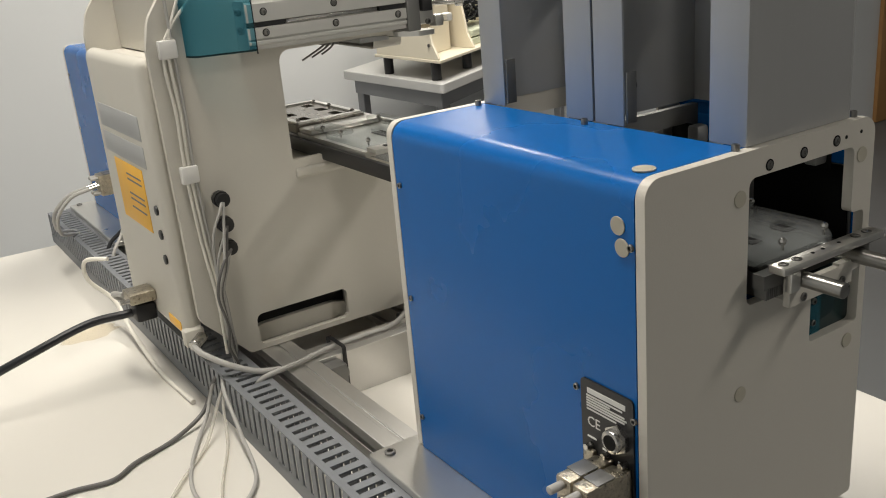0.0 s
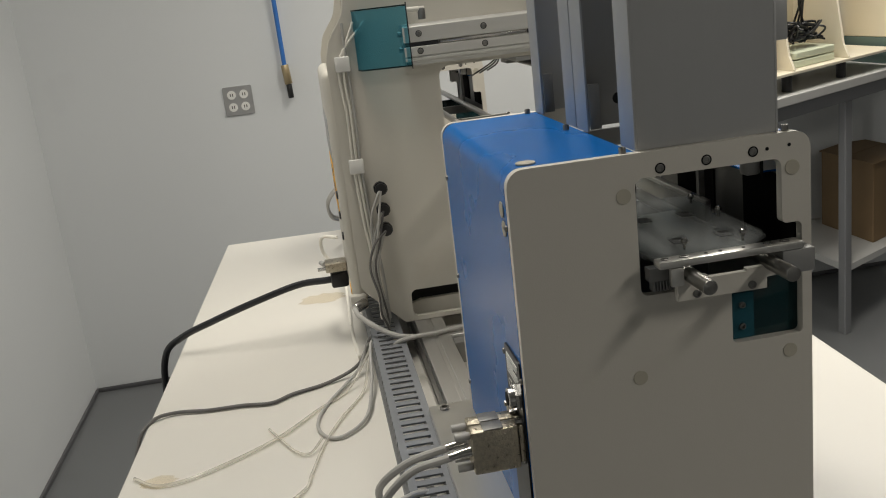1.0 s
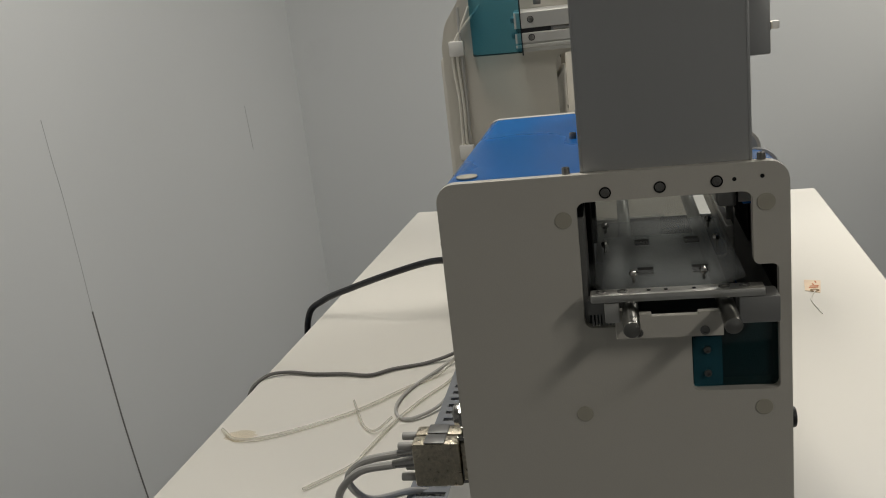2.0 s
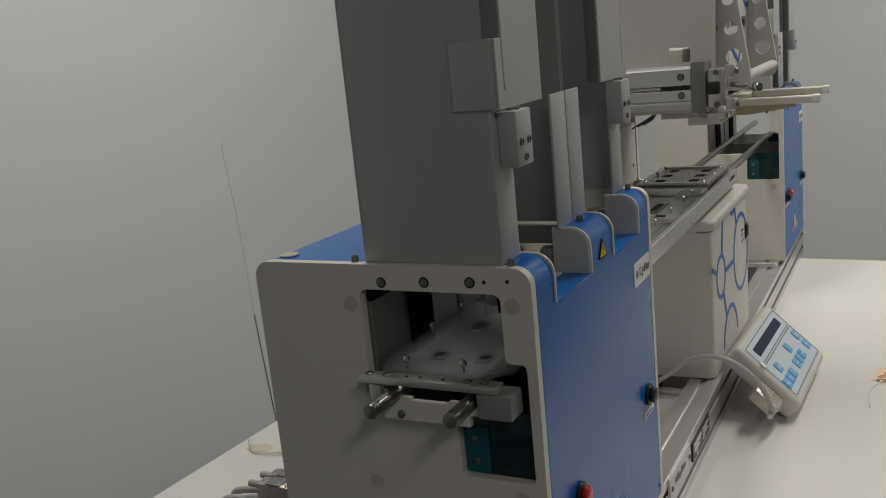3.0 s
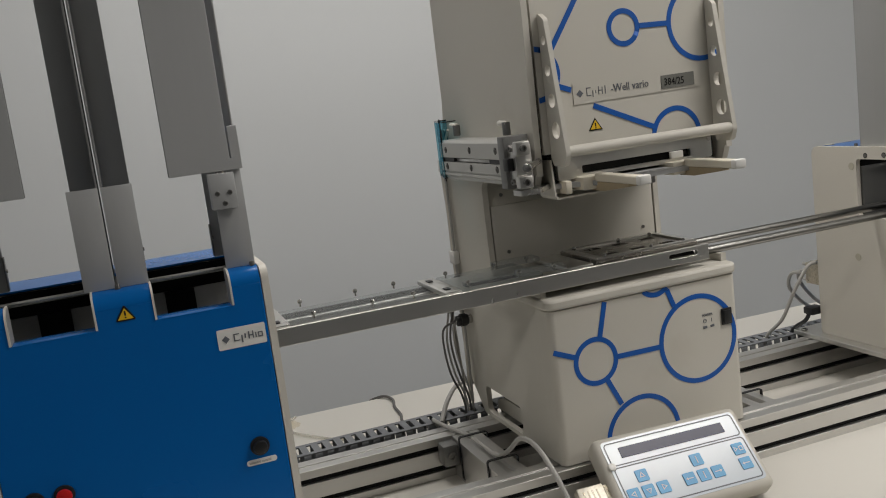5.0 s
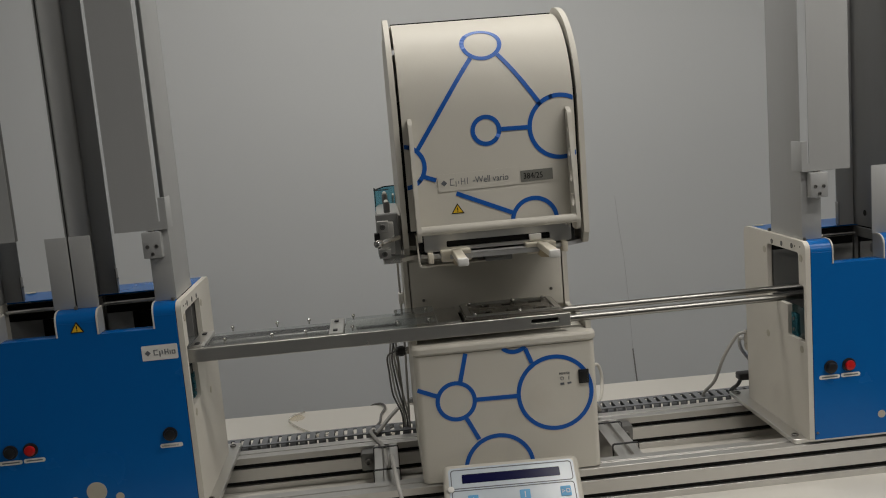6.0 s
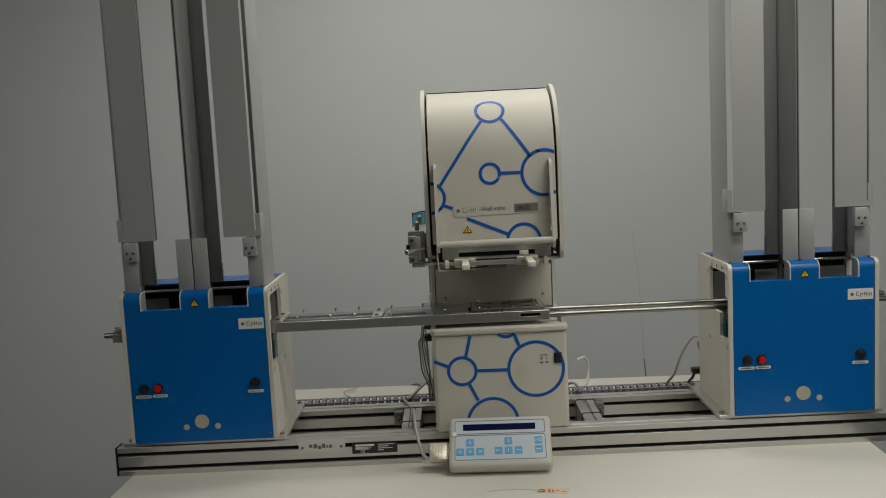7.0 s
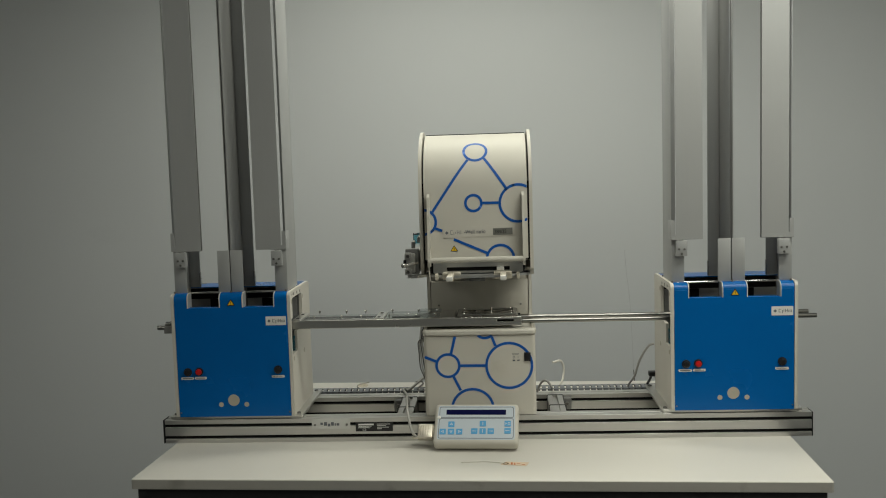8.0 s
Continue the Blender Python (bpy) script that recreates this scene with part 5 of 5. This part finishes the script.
        part("side_hose", tube([(-W - 0.004, yy - 0.02 * k, 1.275), (-W - 0.006, yy, 1.225), (-W - 0.006, yy - 0.001, 1.15), (-W - 0.006, yy, 1.085), (-W - 0.006, yy - 0.004, 1.00), (-W - 0.008, yy - 0.010, 0.93), (-W - 0.010, 0.290 + 0.006 * k, 0.860)], 0.0019, 8), CABLE_CLEAR if k else CABLE_GREY, r, "thin plastic hose")
    for z in (1.0498, 1.0198, 0.9917):
        kn = part("bayonet_plug", rod((-W - 0.0065, 0.280, z), (-W - 0.024, 0.280, z), 0.0082, n=16, bev=0.001), BLACK, r, "black round plug")
        part("plug_grip", rod((-W - 0.010, 0.280, z), (-W - 0.018, 0.280, z), 0.0098, n=10), BLACK, kn)
        part("plug_nut", rod((-W - 0.0003, 0.280, z), (-W - 0.0068, 0.280, z), 0.0072, n=10, bev=0.0008), STEEL, kn, "metal ring nut")
        part("plug_lead", tube([(-W - 0.019, 0.280, z), (-W - 0.028, 0.288, z - 0.01), (-W - 0.022, 0.300, z - 0.05), (-W - 0.018, 0.300, 0.90), (-W - 0.020, 0.298, 0.852)], 0.0017, 8), CABLE_GREY, kn)
    return r


# ================================================================= hand terminal
def build_terminal():
    L, Wd, T = 0.113, 0.205, 0.032
    k = thing("control_terminal", (-0.012, -0.0790, BENCH), "off-white keypad terminal with blue keys leaning on the rail", "keypad", local=True, turn=(42, 0, -3))
    part("case", box(-Wd / 2, Wd / 2, 0.0, L, 0.0, T, 0.009, 4), CASE, k, "rounded off-white plastic case")
    z = T
    pn = part("front_foil", plate(rect(-0.094, 0.094, 0.010, L - 0.008, 0.006), "z", z - 0.0005, z + 0.0006), MEMBRANE, k, "pale blue-grey front foil")
    def frame_line(x0, x1, y0, y1, w=0.0014):
        return plate(rect(x0, x1, y0, y1, 0.005), "z", z + 0.0006, z + 0.001, [rect(x0 + w, x1 - w, y0 + w, y1 - w, 0.004)])
    part("outline", frame_line(-0.091, 0.091, 0.071, L - 0.011), INK, pn, "dark outline round the display")
    part("outline", frame_line(-0.091, 0.091, 0.013, 0.069), INK, pn, "dark outline round the keys")
    part("display", plate(rect(-0.074, 0.072, 0.0795, 0.0935, 0.001), "z", z + 0.0006, z + 0.0014), LCD, k, "dark blue two-line display")
    keys = [(-0.060, 0.052, "up"), (-0.080, 0.0315, "left"), (-0.060, 0.0315, "down"), (-0.040, 0.0315, "right"), (0.0165, 0.054, "bar"), (-0.0035, 0.033, "aleft"), (0.0165, 0.033, "bar"), (0.036, 0.033, "aright"), (0.0765, 0.054, "run"), (0.0765, 0.034, "enter")]
    me = finish("key", plate(rect(-0.0077, 0.0077, -0.0077, 0.0077, 0.0014, 3), "z", 0, 0.0012), KEY_BLUE)
    for x, y, sign in keys:
        o = new("key", me)
        o.parent, o.location = k, (x, y, z + 0.0006)
        o["label"] = "light blue membrane key"
        b = bmesh.new()
        if sign in ("up", "down", "left", "right"):
            a = {"up": 90, "down": -90, "left": 180, "right": 0}[sign]
            t = [(0.0045 * math.cos(radians(a + d)), 0.0045 * math.sin(radians(a + d))) for d in (0, 120, 240)]
            t2 = [(p[0] * 0.6, p[1] * 0.6) for p in t]
            plate(t, "z", 0.0012, 0.0015, [t2], b)
        elif sign == "bar":
            plate(rect(-0.0006, 0.0006, -0.0045, 0.0045), "z", 0.0012, 0.0015, bm=b)
        elif sign == "run":
            t = [(-0.006, -0.003), (-0.001, 0.0), (-0.006, 0.003)]
            plate(t, "z", 0.0012, 0.0015, [[(p[0] * 0.6 - 0.0018, p[1] * 0.6) for p in t]], b)
            plate(rect(0.0005, 0.006, -0.003, 0.003), "z", 0.0012, 0.0015, [rect(0.0014, 0.0051, -0.0021, 0.0021)], b)
        else:
            d = 1 if sign == "aright" else -1
            plate(rect(-0.0045, 0.0045, -0.0005, 0.0005), "z", 0.0012, 0.0015, bm=b)
            plate([(d * 0.0025, -0.002), (d * 0.0055, 0), (d * 0.0025, 0.002)], "z", 0.0012, 0.0015, bm=b)
        part("key_symbol", b, INK_WHITE, o)
    port = part("serial_port", box(-Wd / 2 - 0.005, -Wd / 2 + 0.001, 0.024, 0.058, 0.008, 0.021, 0.001), NICKEL, k, "metal serial port")
    hood = part("plug_hood", box(-Wd / 2 - 0.040, -Wd / 2 - 0.0052, 0.022, 0.060, 0.006, 0.023, 0.002), PALE_NICKEL, k, "pale metal plug hood")
    part("hood_rib", bars([(-Wd / 2 - 0.034 + 0.006 * i, -Wd / 2 - 0.032 + 0.006 * i, 0.028, 0.054) for i in range(4)], "z", 0.023, 1, 0.0006), NICKEL, hood)
    part("thumb_screw", rod((-Wd / 2 - 0.055, 0.026, 0.0145), (-Wd / 2 - 0.040, 0.026, 0.0145), 0.0035, n=10), PALE_NICKEL, hood)
    part("hook", rod((-0.0915, 0.071, T + 0.0007), (-0.0915, 0.071, T + 0.003), 0.005, n=14, bev=0.001), BRIGHT_WHITE, k)
    return k


def cable(name, pts, r, mat, label, smooth=8):
    return solid(name, tube(pts, r, 10, smooth), mat, label, "cable")


# ================================================================= assembly
build_room()
build_bench()
build_rails()
build_duct()
stacker = build_stacker()
copy_thing(stacker, Matrix.Translation(Vector((1.24, 0, 0)) + stacker.location))
for xo, xi in ((-0.7655, -0.6225), (-0.4770, -0.6200)):
    mag = build_magazine(xo, xi, xi < xo)
    copy_thing(mag, Matrix.Translation(Vector((1.24, 0, 0)) + mag.location))
build_deck()
build_robot()
build_terminal()


# ================================================================= cables and loose things on the bench
def build_bench_cables():
    p = thing("power_cable", (0.1, 0.45, BENCH), "thick black mains cable arching over the bench to the floor", "cable")
    part("lead", tube([(0.012, 0.352, 0.884), (0.018, 0.374, 0.882), (0.033, 0.420, 0.877), (0.033, 0.490, 0.860), (0.041, 0.560, 0.837), (0.050, 0.615, 0.815), (0.057, 0.648, 0.785), (0.058, 0.660, 0.70), (0.05, 0.670, 0.45), (-0.02, 0.70, 0.1), (0.02, 0.74, FLOOR + 0.012), (0.30, 0.95, FLOOR + 0.008)], 0.0055, 10), CABLE_BLACK, p)
    part("plug", box(-0.006, 0.026, 0.3385, 0.366, 0.873, 0.897, 0.004), BLACK, p, "black moulded plug")
    cable("bench_cable", [(-0.150, 0.300, 0.835), (-0.150, 0.322, 0.835), (-0.155, 0.345, 0.800), (-0.175, 0.390, 0.7885), (-0.195, 0.440, 0.7885), (-0.214, 0.470, 0.7885), (-0.206, 0.510, 0.7885), (-0.203, 0.555, 0.7885), (-0.194, 0.600, 0.7890), (-0.207, 0.630, 0.7885), (-0.235, 0.648, 0.770), (-0.262, 0.655, 0.70), (-0.28, 0.66, 0.4), (-0.30, 0.70, FLOOR + 0.02), (-0.1, 0.9, FLOOR + 0.006)], 0.0026, CABLE_DIM, "thin dark grey cable lying across the bench")
    cable("looped_cable", [(-0.150, 0.305, 0.836), (-0.150, 0.324, 0.832), (-0.165, 0.345, 0.798), (-0.200, 0.370, 0.789), (-0.262, 0.400, 0.788), (-0.312, 0.409, 0.788), (-0.348, 0.398, 0.788), (-0.353, 0.376, 0.789), (-0.315, 0.346, 0.792), (-0.240, 0.332, 0.806), (-0.18, 0.324, 0.838), (-0.16, 0.305, 0.838)], 0.0023, CABLE_GREY, "thin grey cable lying in a loop on the bench")
    cable("drain_tube", [(-0.165, 0.310, 0.838), (-0.175, 0.327, 0.825), (-0.215, 0.365, 0.790), (-0.266, 0.410, 0.7885), (-0.332, 0.465, 0.7885), (-0.389, 0.547, 0.7885), (-0.399, 0.596, 0.7885), (-0.370, 0.628, 0.7885)], 0.0020, CLEAR_TUBE, "clear plastic tube lying on the bench")
    cable("drain_tube", [(-0.170, 0.308, 0.840), (-0.185, 0.328, 0.822), (-0.230, 0.345, 0.790), (-0.300, 0.378, 0.7885), (-0.365, 0.402, 0.7885), (-0.436, 0.419, 0.7885), (-0.470, 0.428, 0.7885), (-0.520, 0.470, 0.7885)], 0.0018, CLEAR_TUBE, "clear plastic tube lying on the bench")
    cable("drain_tube", [(-0.360, 0.404, 0.7940), (-0.385, 0.420, 0.7890), (-0.373, 0.437, 0.7885), (-0.335, 0.455, 0.7885), (-0.297, 0.471, 0.7885)], 0.0016, CLEAR_TUBE, "short clear tube end on the bench")
    # leads of the stacker's serial ports
    for dx in (0.0, 1.24):
        for x, drop in ((-0.737, 0.012), (-0.7535, 0.0)):
            c = thing("serial_cable", (x + dx, 0.25, 0.95), "grey serial cable with nickel-plated plug hood at the stacker", "cable", "serial cables")
            hood = part("hood", box(x + dx - 0.0075, x + dx + 0.0075, 0.2385, 0.276, 0.931, 0.9675, 0.002), NICKEL, c, "rough nickel-plated hood")
            part("emblem", box(x + dx - 0.0078 + 0.0005, x + dx + 0.0073, 0.250, 0.266, 0.968 - 0.0003, 0.9684, 0.0002), SHEET_DARK, hood)
            for z in (0.936, 0.9625):
                part("thumb_screw", rod((x + dx, 0.276, z), (x + dx, 0.288, z), 0.0032, n=12, bev=0.0006), CABLE_GREY, hood, "grey thumb screw")
            part("boot", rod((x + dx, 0.276, 0.949), (x + dx, 0.294, 0.947), 0.0042, n=12, r2=0.0032), STEEL, hood)
            part("lead", tube([(x + dx, 0.292, 0.947), (x + dx + 0.004, 0.325, 0.938), (x + dx + 0.020 + drop, 0.350, 0.905), (x + dx + 0.055 + drop, 0.345, 0.866), (x + dx + 0.095 + drop, 0.318, 0.850), (x + dx + 0.13, 0.300, 0.838), (x + dx + 0.20, 0.298, 0.815)], 0.0033, 10), CABLE_GREY, c)
    # terminal lead over the rails
    cable("terminal_cable", [(-0.1545, -0.0605, 0.8125), (-0.168, -0.062, 0.830), (-0.178, -0.045, 0.868), (-0.183, -0.010, 0.893), (-0.186, 0.030, 0.892), (-0.189, 0.062, 0.868), (-0.193, 0.095, 0.8490), (-0.195, 0.140, 0.8480), (-0.198, 0.190, 0.8482), (-0.212, 0.235, 0.8500), (-0.220, 0.265, 0.852), (-0.215, 0.290, 0.845), (-0.20, 0.30, 0.82)], 0.0032, CABLE_GREY, "grey terminal cable arching over the rail")
    # leads dropping from the robot's side into the duct
    for k in range(4):
        o = 0.004 * k
        cable("sensor_lead", [(-0.1610 - 0.001 * k, 0.281, 0.992 + 0.028 * (k % 3)), (-0.166 - o, 0.288 + o, 0.978), (-0.163 - 1.2 * o, 0.298 + o, 0.945), (-0.156 - 1.5 * o, 0.297 + 0.5 * o, 0.905), (-0.150 - o, 0.290 + o, 0.872), (-0.148 - o, 0.294, 0.846), (-0.15 - o, 0.300, 0.82)], 0.0017, CABLE_DIM if k % 2 else CABLE_GREY, "thin sensor lead hanging beside the robot")
    g = thing("signal_cable", (-0.17, 0.285, 0.87), "grey signal cable with metal plug below the robot", "cable")
    part("plug", rod((-0.128, 0.322, 0.882), (-0.142, 0.338, 0.879), 0.0075, n=14, bev=0.001), STEEL, g, "metal round plug")
    part("backshell", box(-0.127, -0.112, 0.318, 0.342, 0.872, 0.893, 0.002), CASE, g, "beige plug shell")
    part("lead", tube([(-0.142, 0.338, 0.879), (-0.160, 0.334, 0.874), (-0.182, 0.314, 0.862), (-0.200, 0.288, 0.851), (-0.212, 0.262, 0.849)], 0.0036, 10), CABLE_GREY, g)
    b = thing("rear_plug", (0.005, 0.345, 0.905), "beige serial plug on the robot's rear with a grey lead", "cable")
    part("hood", box(-0.016, 0.020, 0.3385, 0.372, 0.902, 0.916, 0.002), NICKEL, b, "nickel-plated hood")
    part("thumb_screw", rod((-0.012, 0.372, 0.909), (-0.012, 0.384, 0.909), 0.003, n=10), STEEL, b)
    part("lead", tube([(0.016, 0.372, 0.909), (0.045, 0.378, 0.904), (0.085, 0.362, 0.880), (0.105, 0.325, 0.850), (0.11, 0.300, 0.82)], 0.0036, 10), CABLE_GREY, b)
    # leads on the far stacker
    cable("stacker_lead", [(0.466, 0.235, 0.975), (0.452, 0.240, 0.968), (0.430, 0.248, 0.930), (0.418, 0.268, 0.880), (0.405, 0.292, 0.850), (0.40, 0.30, 0.82)], 0.0030, CABLE_GREY, "grey lead curving down to the duct")
    s = thing("stacker_plug", (0.46, 0.25, 0.89), "black angled plug on the stacker's rear corner", "plug")
    part("plug", box(0.452, 0.478, 0.2335, 0.256, 0.885, 0.898, 0.003), BLACK, s)
    part("lead", tube([(0.462, 0.250, 0.889), (0.458, 0.258, 0.872), (0.455, 0.285, 0.852), (0.45, 0.30, 0.82)], 0.0035, 10), CABLE_BLACK, s)
    # white data cable at the robot's back
    cable("data_cable", [(0.20, 0.345, 0.905), (0.225, 0.372, 0.902), (0.232, 0.372, 0.870), (0.215, 0.345, 0.835), (0.16, 0.342, 0.805), (0.02, 0.345, 0.789), (-0.10, 0.340, 0.789)], 0.0032, CABLE_CLEAR, "white data cable drooping behind the robot")
    cable("data_cable", [(0.149, 0.230, 0.850), (0.162, 0.215, 0.880), (0.176, 0.205, 0.884), (0.188, 0.215, 0.865), (0.192, 0.27, 0.850), (0.19, 0.30, 0.82)], 0.0030, CABLE_GREY, "short grey lead beside the robot")
    # paper tag and a needle on the bench
    t = thing("paper_tag", (0.078, -0.18, BENCH), "orange paper tag with handwriting on the bench", "paper tag")
    part("sheet", plate(rounded([(0.045, -0.188), (0.060, -0.168), (0.112, -0.176), (0.104, -0.200)], 0.002), "z", BENCH + 0.0004, BENCH + 0.0009), PAPER, t)
    part("eyelet", plate(disc(0.058, -0.182, 0.007, 18), "z", BENCH + 0.0009, BENCH + 0.0013, [disc(0.058, -0.182, 0.0032, 14)]), CARDBOARD, t, "brown reinforced eyelet")
    part("handwriting", bars([(0.070, 0.074, -0.190, -0.176), (0.077, 0.080, -0.192, -0.179), (0.083, 0.091, -0.186, -0.184), (0.094, 0.102, -0.192, -0.190)], "z", BENCH + 0.0009, 1), RUST_INK, t)
    part("string", tube([(0.055, -0.182, BENCH + 0.0015), (0.030, -0.172, BENCH + 0.001), (0.005, -0.168, BENCH + 0.001), (-0.045, -0.172, BENCH + 0.001)], 0.0008, 6), CABLE_CLEAR, t)


# ================================================================= the corner table and what stands on it
A0 = Vector((1.335, -1.00))
E1, E2 = Vector((1.0, 0.03)).normalized(), Vector((0.50, -0.866)).normalized()


def at_corner(s, t):
    p = A0 + E1 * s + E2 * t
    return (p.x, p.y)


def prism(s0, s1, t0, t1, z0, z1, r=0.004):
    return plate(rounded([at_corner(s0, t0), at_corner(s1, t0), at_corner(s1, t1), at_corner(s0, t1)], r), "z", z0, z1)


def build_corner_table():
    zt = 0.857
    t = thing("corner_table", (*at_corner(0.35, 0.5), FLOOR), "grey steel-framed corner table by the end wall", "table")
    part("top", prism(-0.02, 0.62, -0.02, 1.25, zt - 0.032, zt, 0.012), TABLE_GREY, t, "pale grey table top", 0.003)
    part("apron", prism(0.02, 0.58, 0.015, 1.2, zt - 0.085, zt - 0.033), TABLE_LEG, t)
    for s, u in ((0.02, 0.03), (0.54, 0.03), (0.02, 0.62), (0.02, 1.15), (0.54, 1.15)):
        part("leg", prism(s, s + 0.045, u, u + 0.045, FLOOR, zt - 0.086), TABLE_LEG, t)
    part("shelf", prism(0.03, 0.56, 0.64, 1.14, 0.12, 0.145), TABLE_GREY, t, "lower shelf board")
    m = thing("bench_instrument", (*at_corner(0.2, 0.4), zt), "ivory steel instrument frame on black rubber feet", "instrument")
    zb = zt + 0.060
    part("base_plate", prism(0.0, 0.40, 0.0, 0.95, zb, zb + 0.010), IVORY, m, "", 0.002)
    for s, u in ((0.05, 0.03), (0.34, 0.03), (0.05, 0.27), (0.05, 0.62), (0.34, 0.62)):
        p = at_corner(s, u)
        part("foot", rod((*p, zt), (*p, zb - 0.0003), 0.017, n=14, bev=0.003), BLACK, m, "black rubber foot")
    ang = math.atan2(E1.y, E1.x)
    for u in (0.0, 0.27, 0.62):
        tri = [(0.0, zb + 0.0105), (0.38, zb + 0.0105), (0.38, zb + 0.60), (0.17, zb + 0.60), (0.035, zb + 0.06)]
        b = plate(rounded(tri, 0.004), "y", -0.004, 0.004)
        bmesh.ops.transform(b, matrix=Matrix.Translation((*at_corner(0.004, u + 0.008), 0)) @ Matrix.Rotation(ang, 4, "Z"), verts=b.verts)
        part("gusset", b, IVORY, m, "ivory triangular gusset", 0.001)
    part("column", prism(0.11, 0.30, 0.03, 0.23, zb + 0.0105, zb + 0.58), IVORY, m, "ivory column", 0.004)
    for s, z in ((0.055, 0.10), (0.055, 0.055)):
        p = at_corner(s, 0.003)
        part("frame_bolt", screw_head((p[0], p[1] + 0.0005, zb + z), "y", 0.006, 0.004), SCREW, m)
    part("back_panel", prism(0.36, 0.375, 0.02, 0.94, zb + 0.02, zb + 0.58), IVORY, m)
    k = thing("parts_tray", (*at_corner(0.2, 0.45), zb + 0.01), "pale green stacked trays full of black cables", "tray")
    for i in range(2):
        part("tray", prism(0.05, 0.26, 0.32, 0.58, zb + 0.0105 + 0.028 * i, zb + 0.035 + 0.028 * i, 0.012), PALE_GREEN, k, "", 0.004)
    rnd = random.Random(4)
    for i in range(14):
        pts = []
        for j in range(6):
            p = at_corner(0.08 + 0.15 * rnd.random(), 0.34 + 0.22 * rnd.random())
            pts.append((*p, zb + 0.085 + 0.09 * rnd.random() * (1 - abs(j - 2.5) / 4)))
        part("cable_coil", tube(pts, 0.004, 6, 6), CABLE_BLACK, k, "black cable")
    for i in range(4):
        p, q = at_corner(0.12 + 0.03 * i, 0.46), at_corner(0.06 + 0.05 * i, 0.36 + 0.07 * i)
        part("cable_coil", tube([(*p, zb + 0.12), (*at_corner(0.10, 0.40 + 0.03 * i), zb + 0.22 + 0.04 * i), (*q, zb + 0.30), (*at_corner(0.30, 0.4), zb + 0.4)], 0.004, 6, 6), CABLE_BLACK, k, "black cable")
    g = thing("instrument_case", (*at_corner(0.25, 1.1), zt), "dark grey-green instrument housing on the table", "instrument")
    part("housing", prism(0.05, 0.50, 0.98, 1.22, zt + 0.0005, zt + 0.10, 0.01), GREEN_PANEL, g, "", 0.004)
    part("upper_housing", prism(0.05, 0.50, 0.98, 1.22, zt + 0.1005, zt + 0.60, 0.01), IVORY, g, "ivory upper housing", 0.004)
    c = thing("cardboard_box", (*at_corner(0.30, 1.08), 0.145), "brown cardboard box on the lower shelf", "box")
    part("carton", prism(0.10, 0.46, 0.93, 1.23, 0.1455, 0.47, 0.004), CARDBOARD, c, "", 0.002)
    part("flap", prism(0.09, 0.28, 0.92, 1.24, 0.4705, 0.474, 0.002), CARDBOARD, c)
    part("flap", prism(0.285, 0.47, 0.92, 1.24, 0.4705, 0.474, 0.002), CARDBOARD, c)


def build_wall_marks():
    y = WALL_Y - 0.0012
    for pts, r in (([(0.548, y, 1.12), (0.556, y, 1.02), (0.566, y, 0.93), (0.574, y, 0.78), (0.579, y, 0.64)], 0.0005), ([(0.579, y, 0.64), (0.590, y, 0.50), (0.604, y, 0.34), (0.622, y, 0.20), (0.640, y, 0.08), (0.655, y, -0.02)], 0.0021)):
        solid("wall_crack", tube(pts, r, 6, 6), CRACK if r > 0.001 else CRACK_FAINT, "dark hairline crack running down the painted wall", "crack", kind="structure")
    for pts in ([(1.752, y, 0.99), (1.758, y, 0.92), (1.766, y, 0.83)],):
        solid("wall_scuff", tube(pts, 0.0007, 6, 6), CRACK_FAINT, "faint grey scuff on the painted wall", "scuff", kind="structure")
    x = WALL_X - 0.0012
    solid("wall_scuff", tube([(x, -0.203, 0.74), (x, -0.205, 0.60), (x, -0.202, 0.43)], 0.0010, 6, 6), CRACK_FAINT, "faint grey scuff on the end wall", "scuff", kind="structure")


build_bench_cables()
build_corner_table()
build_wall_marks()
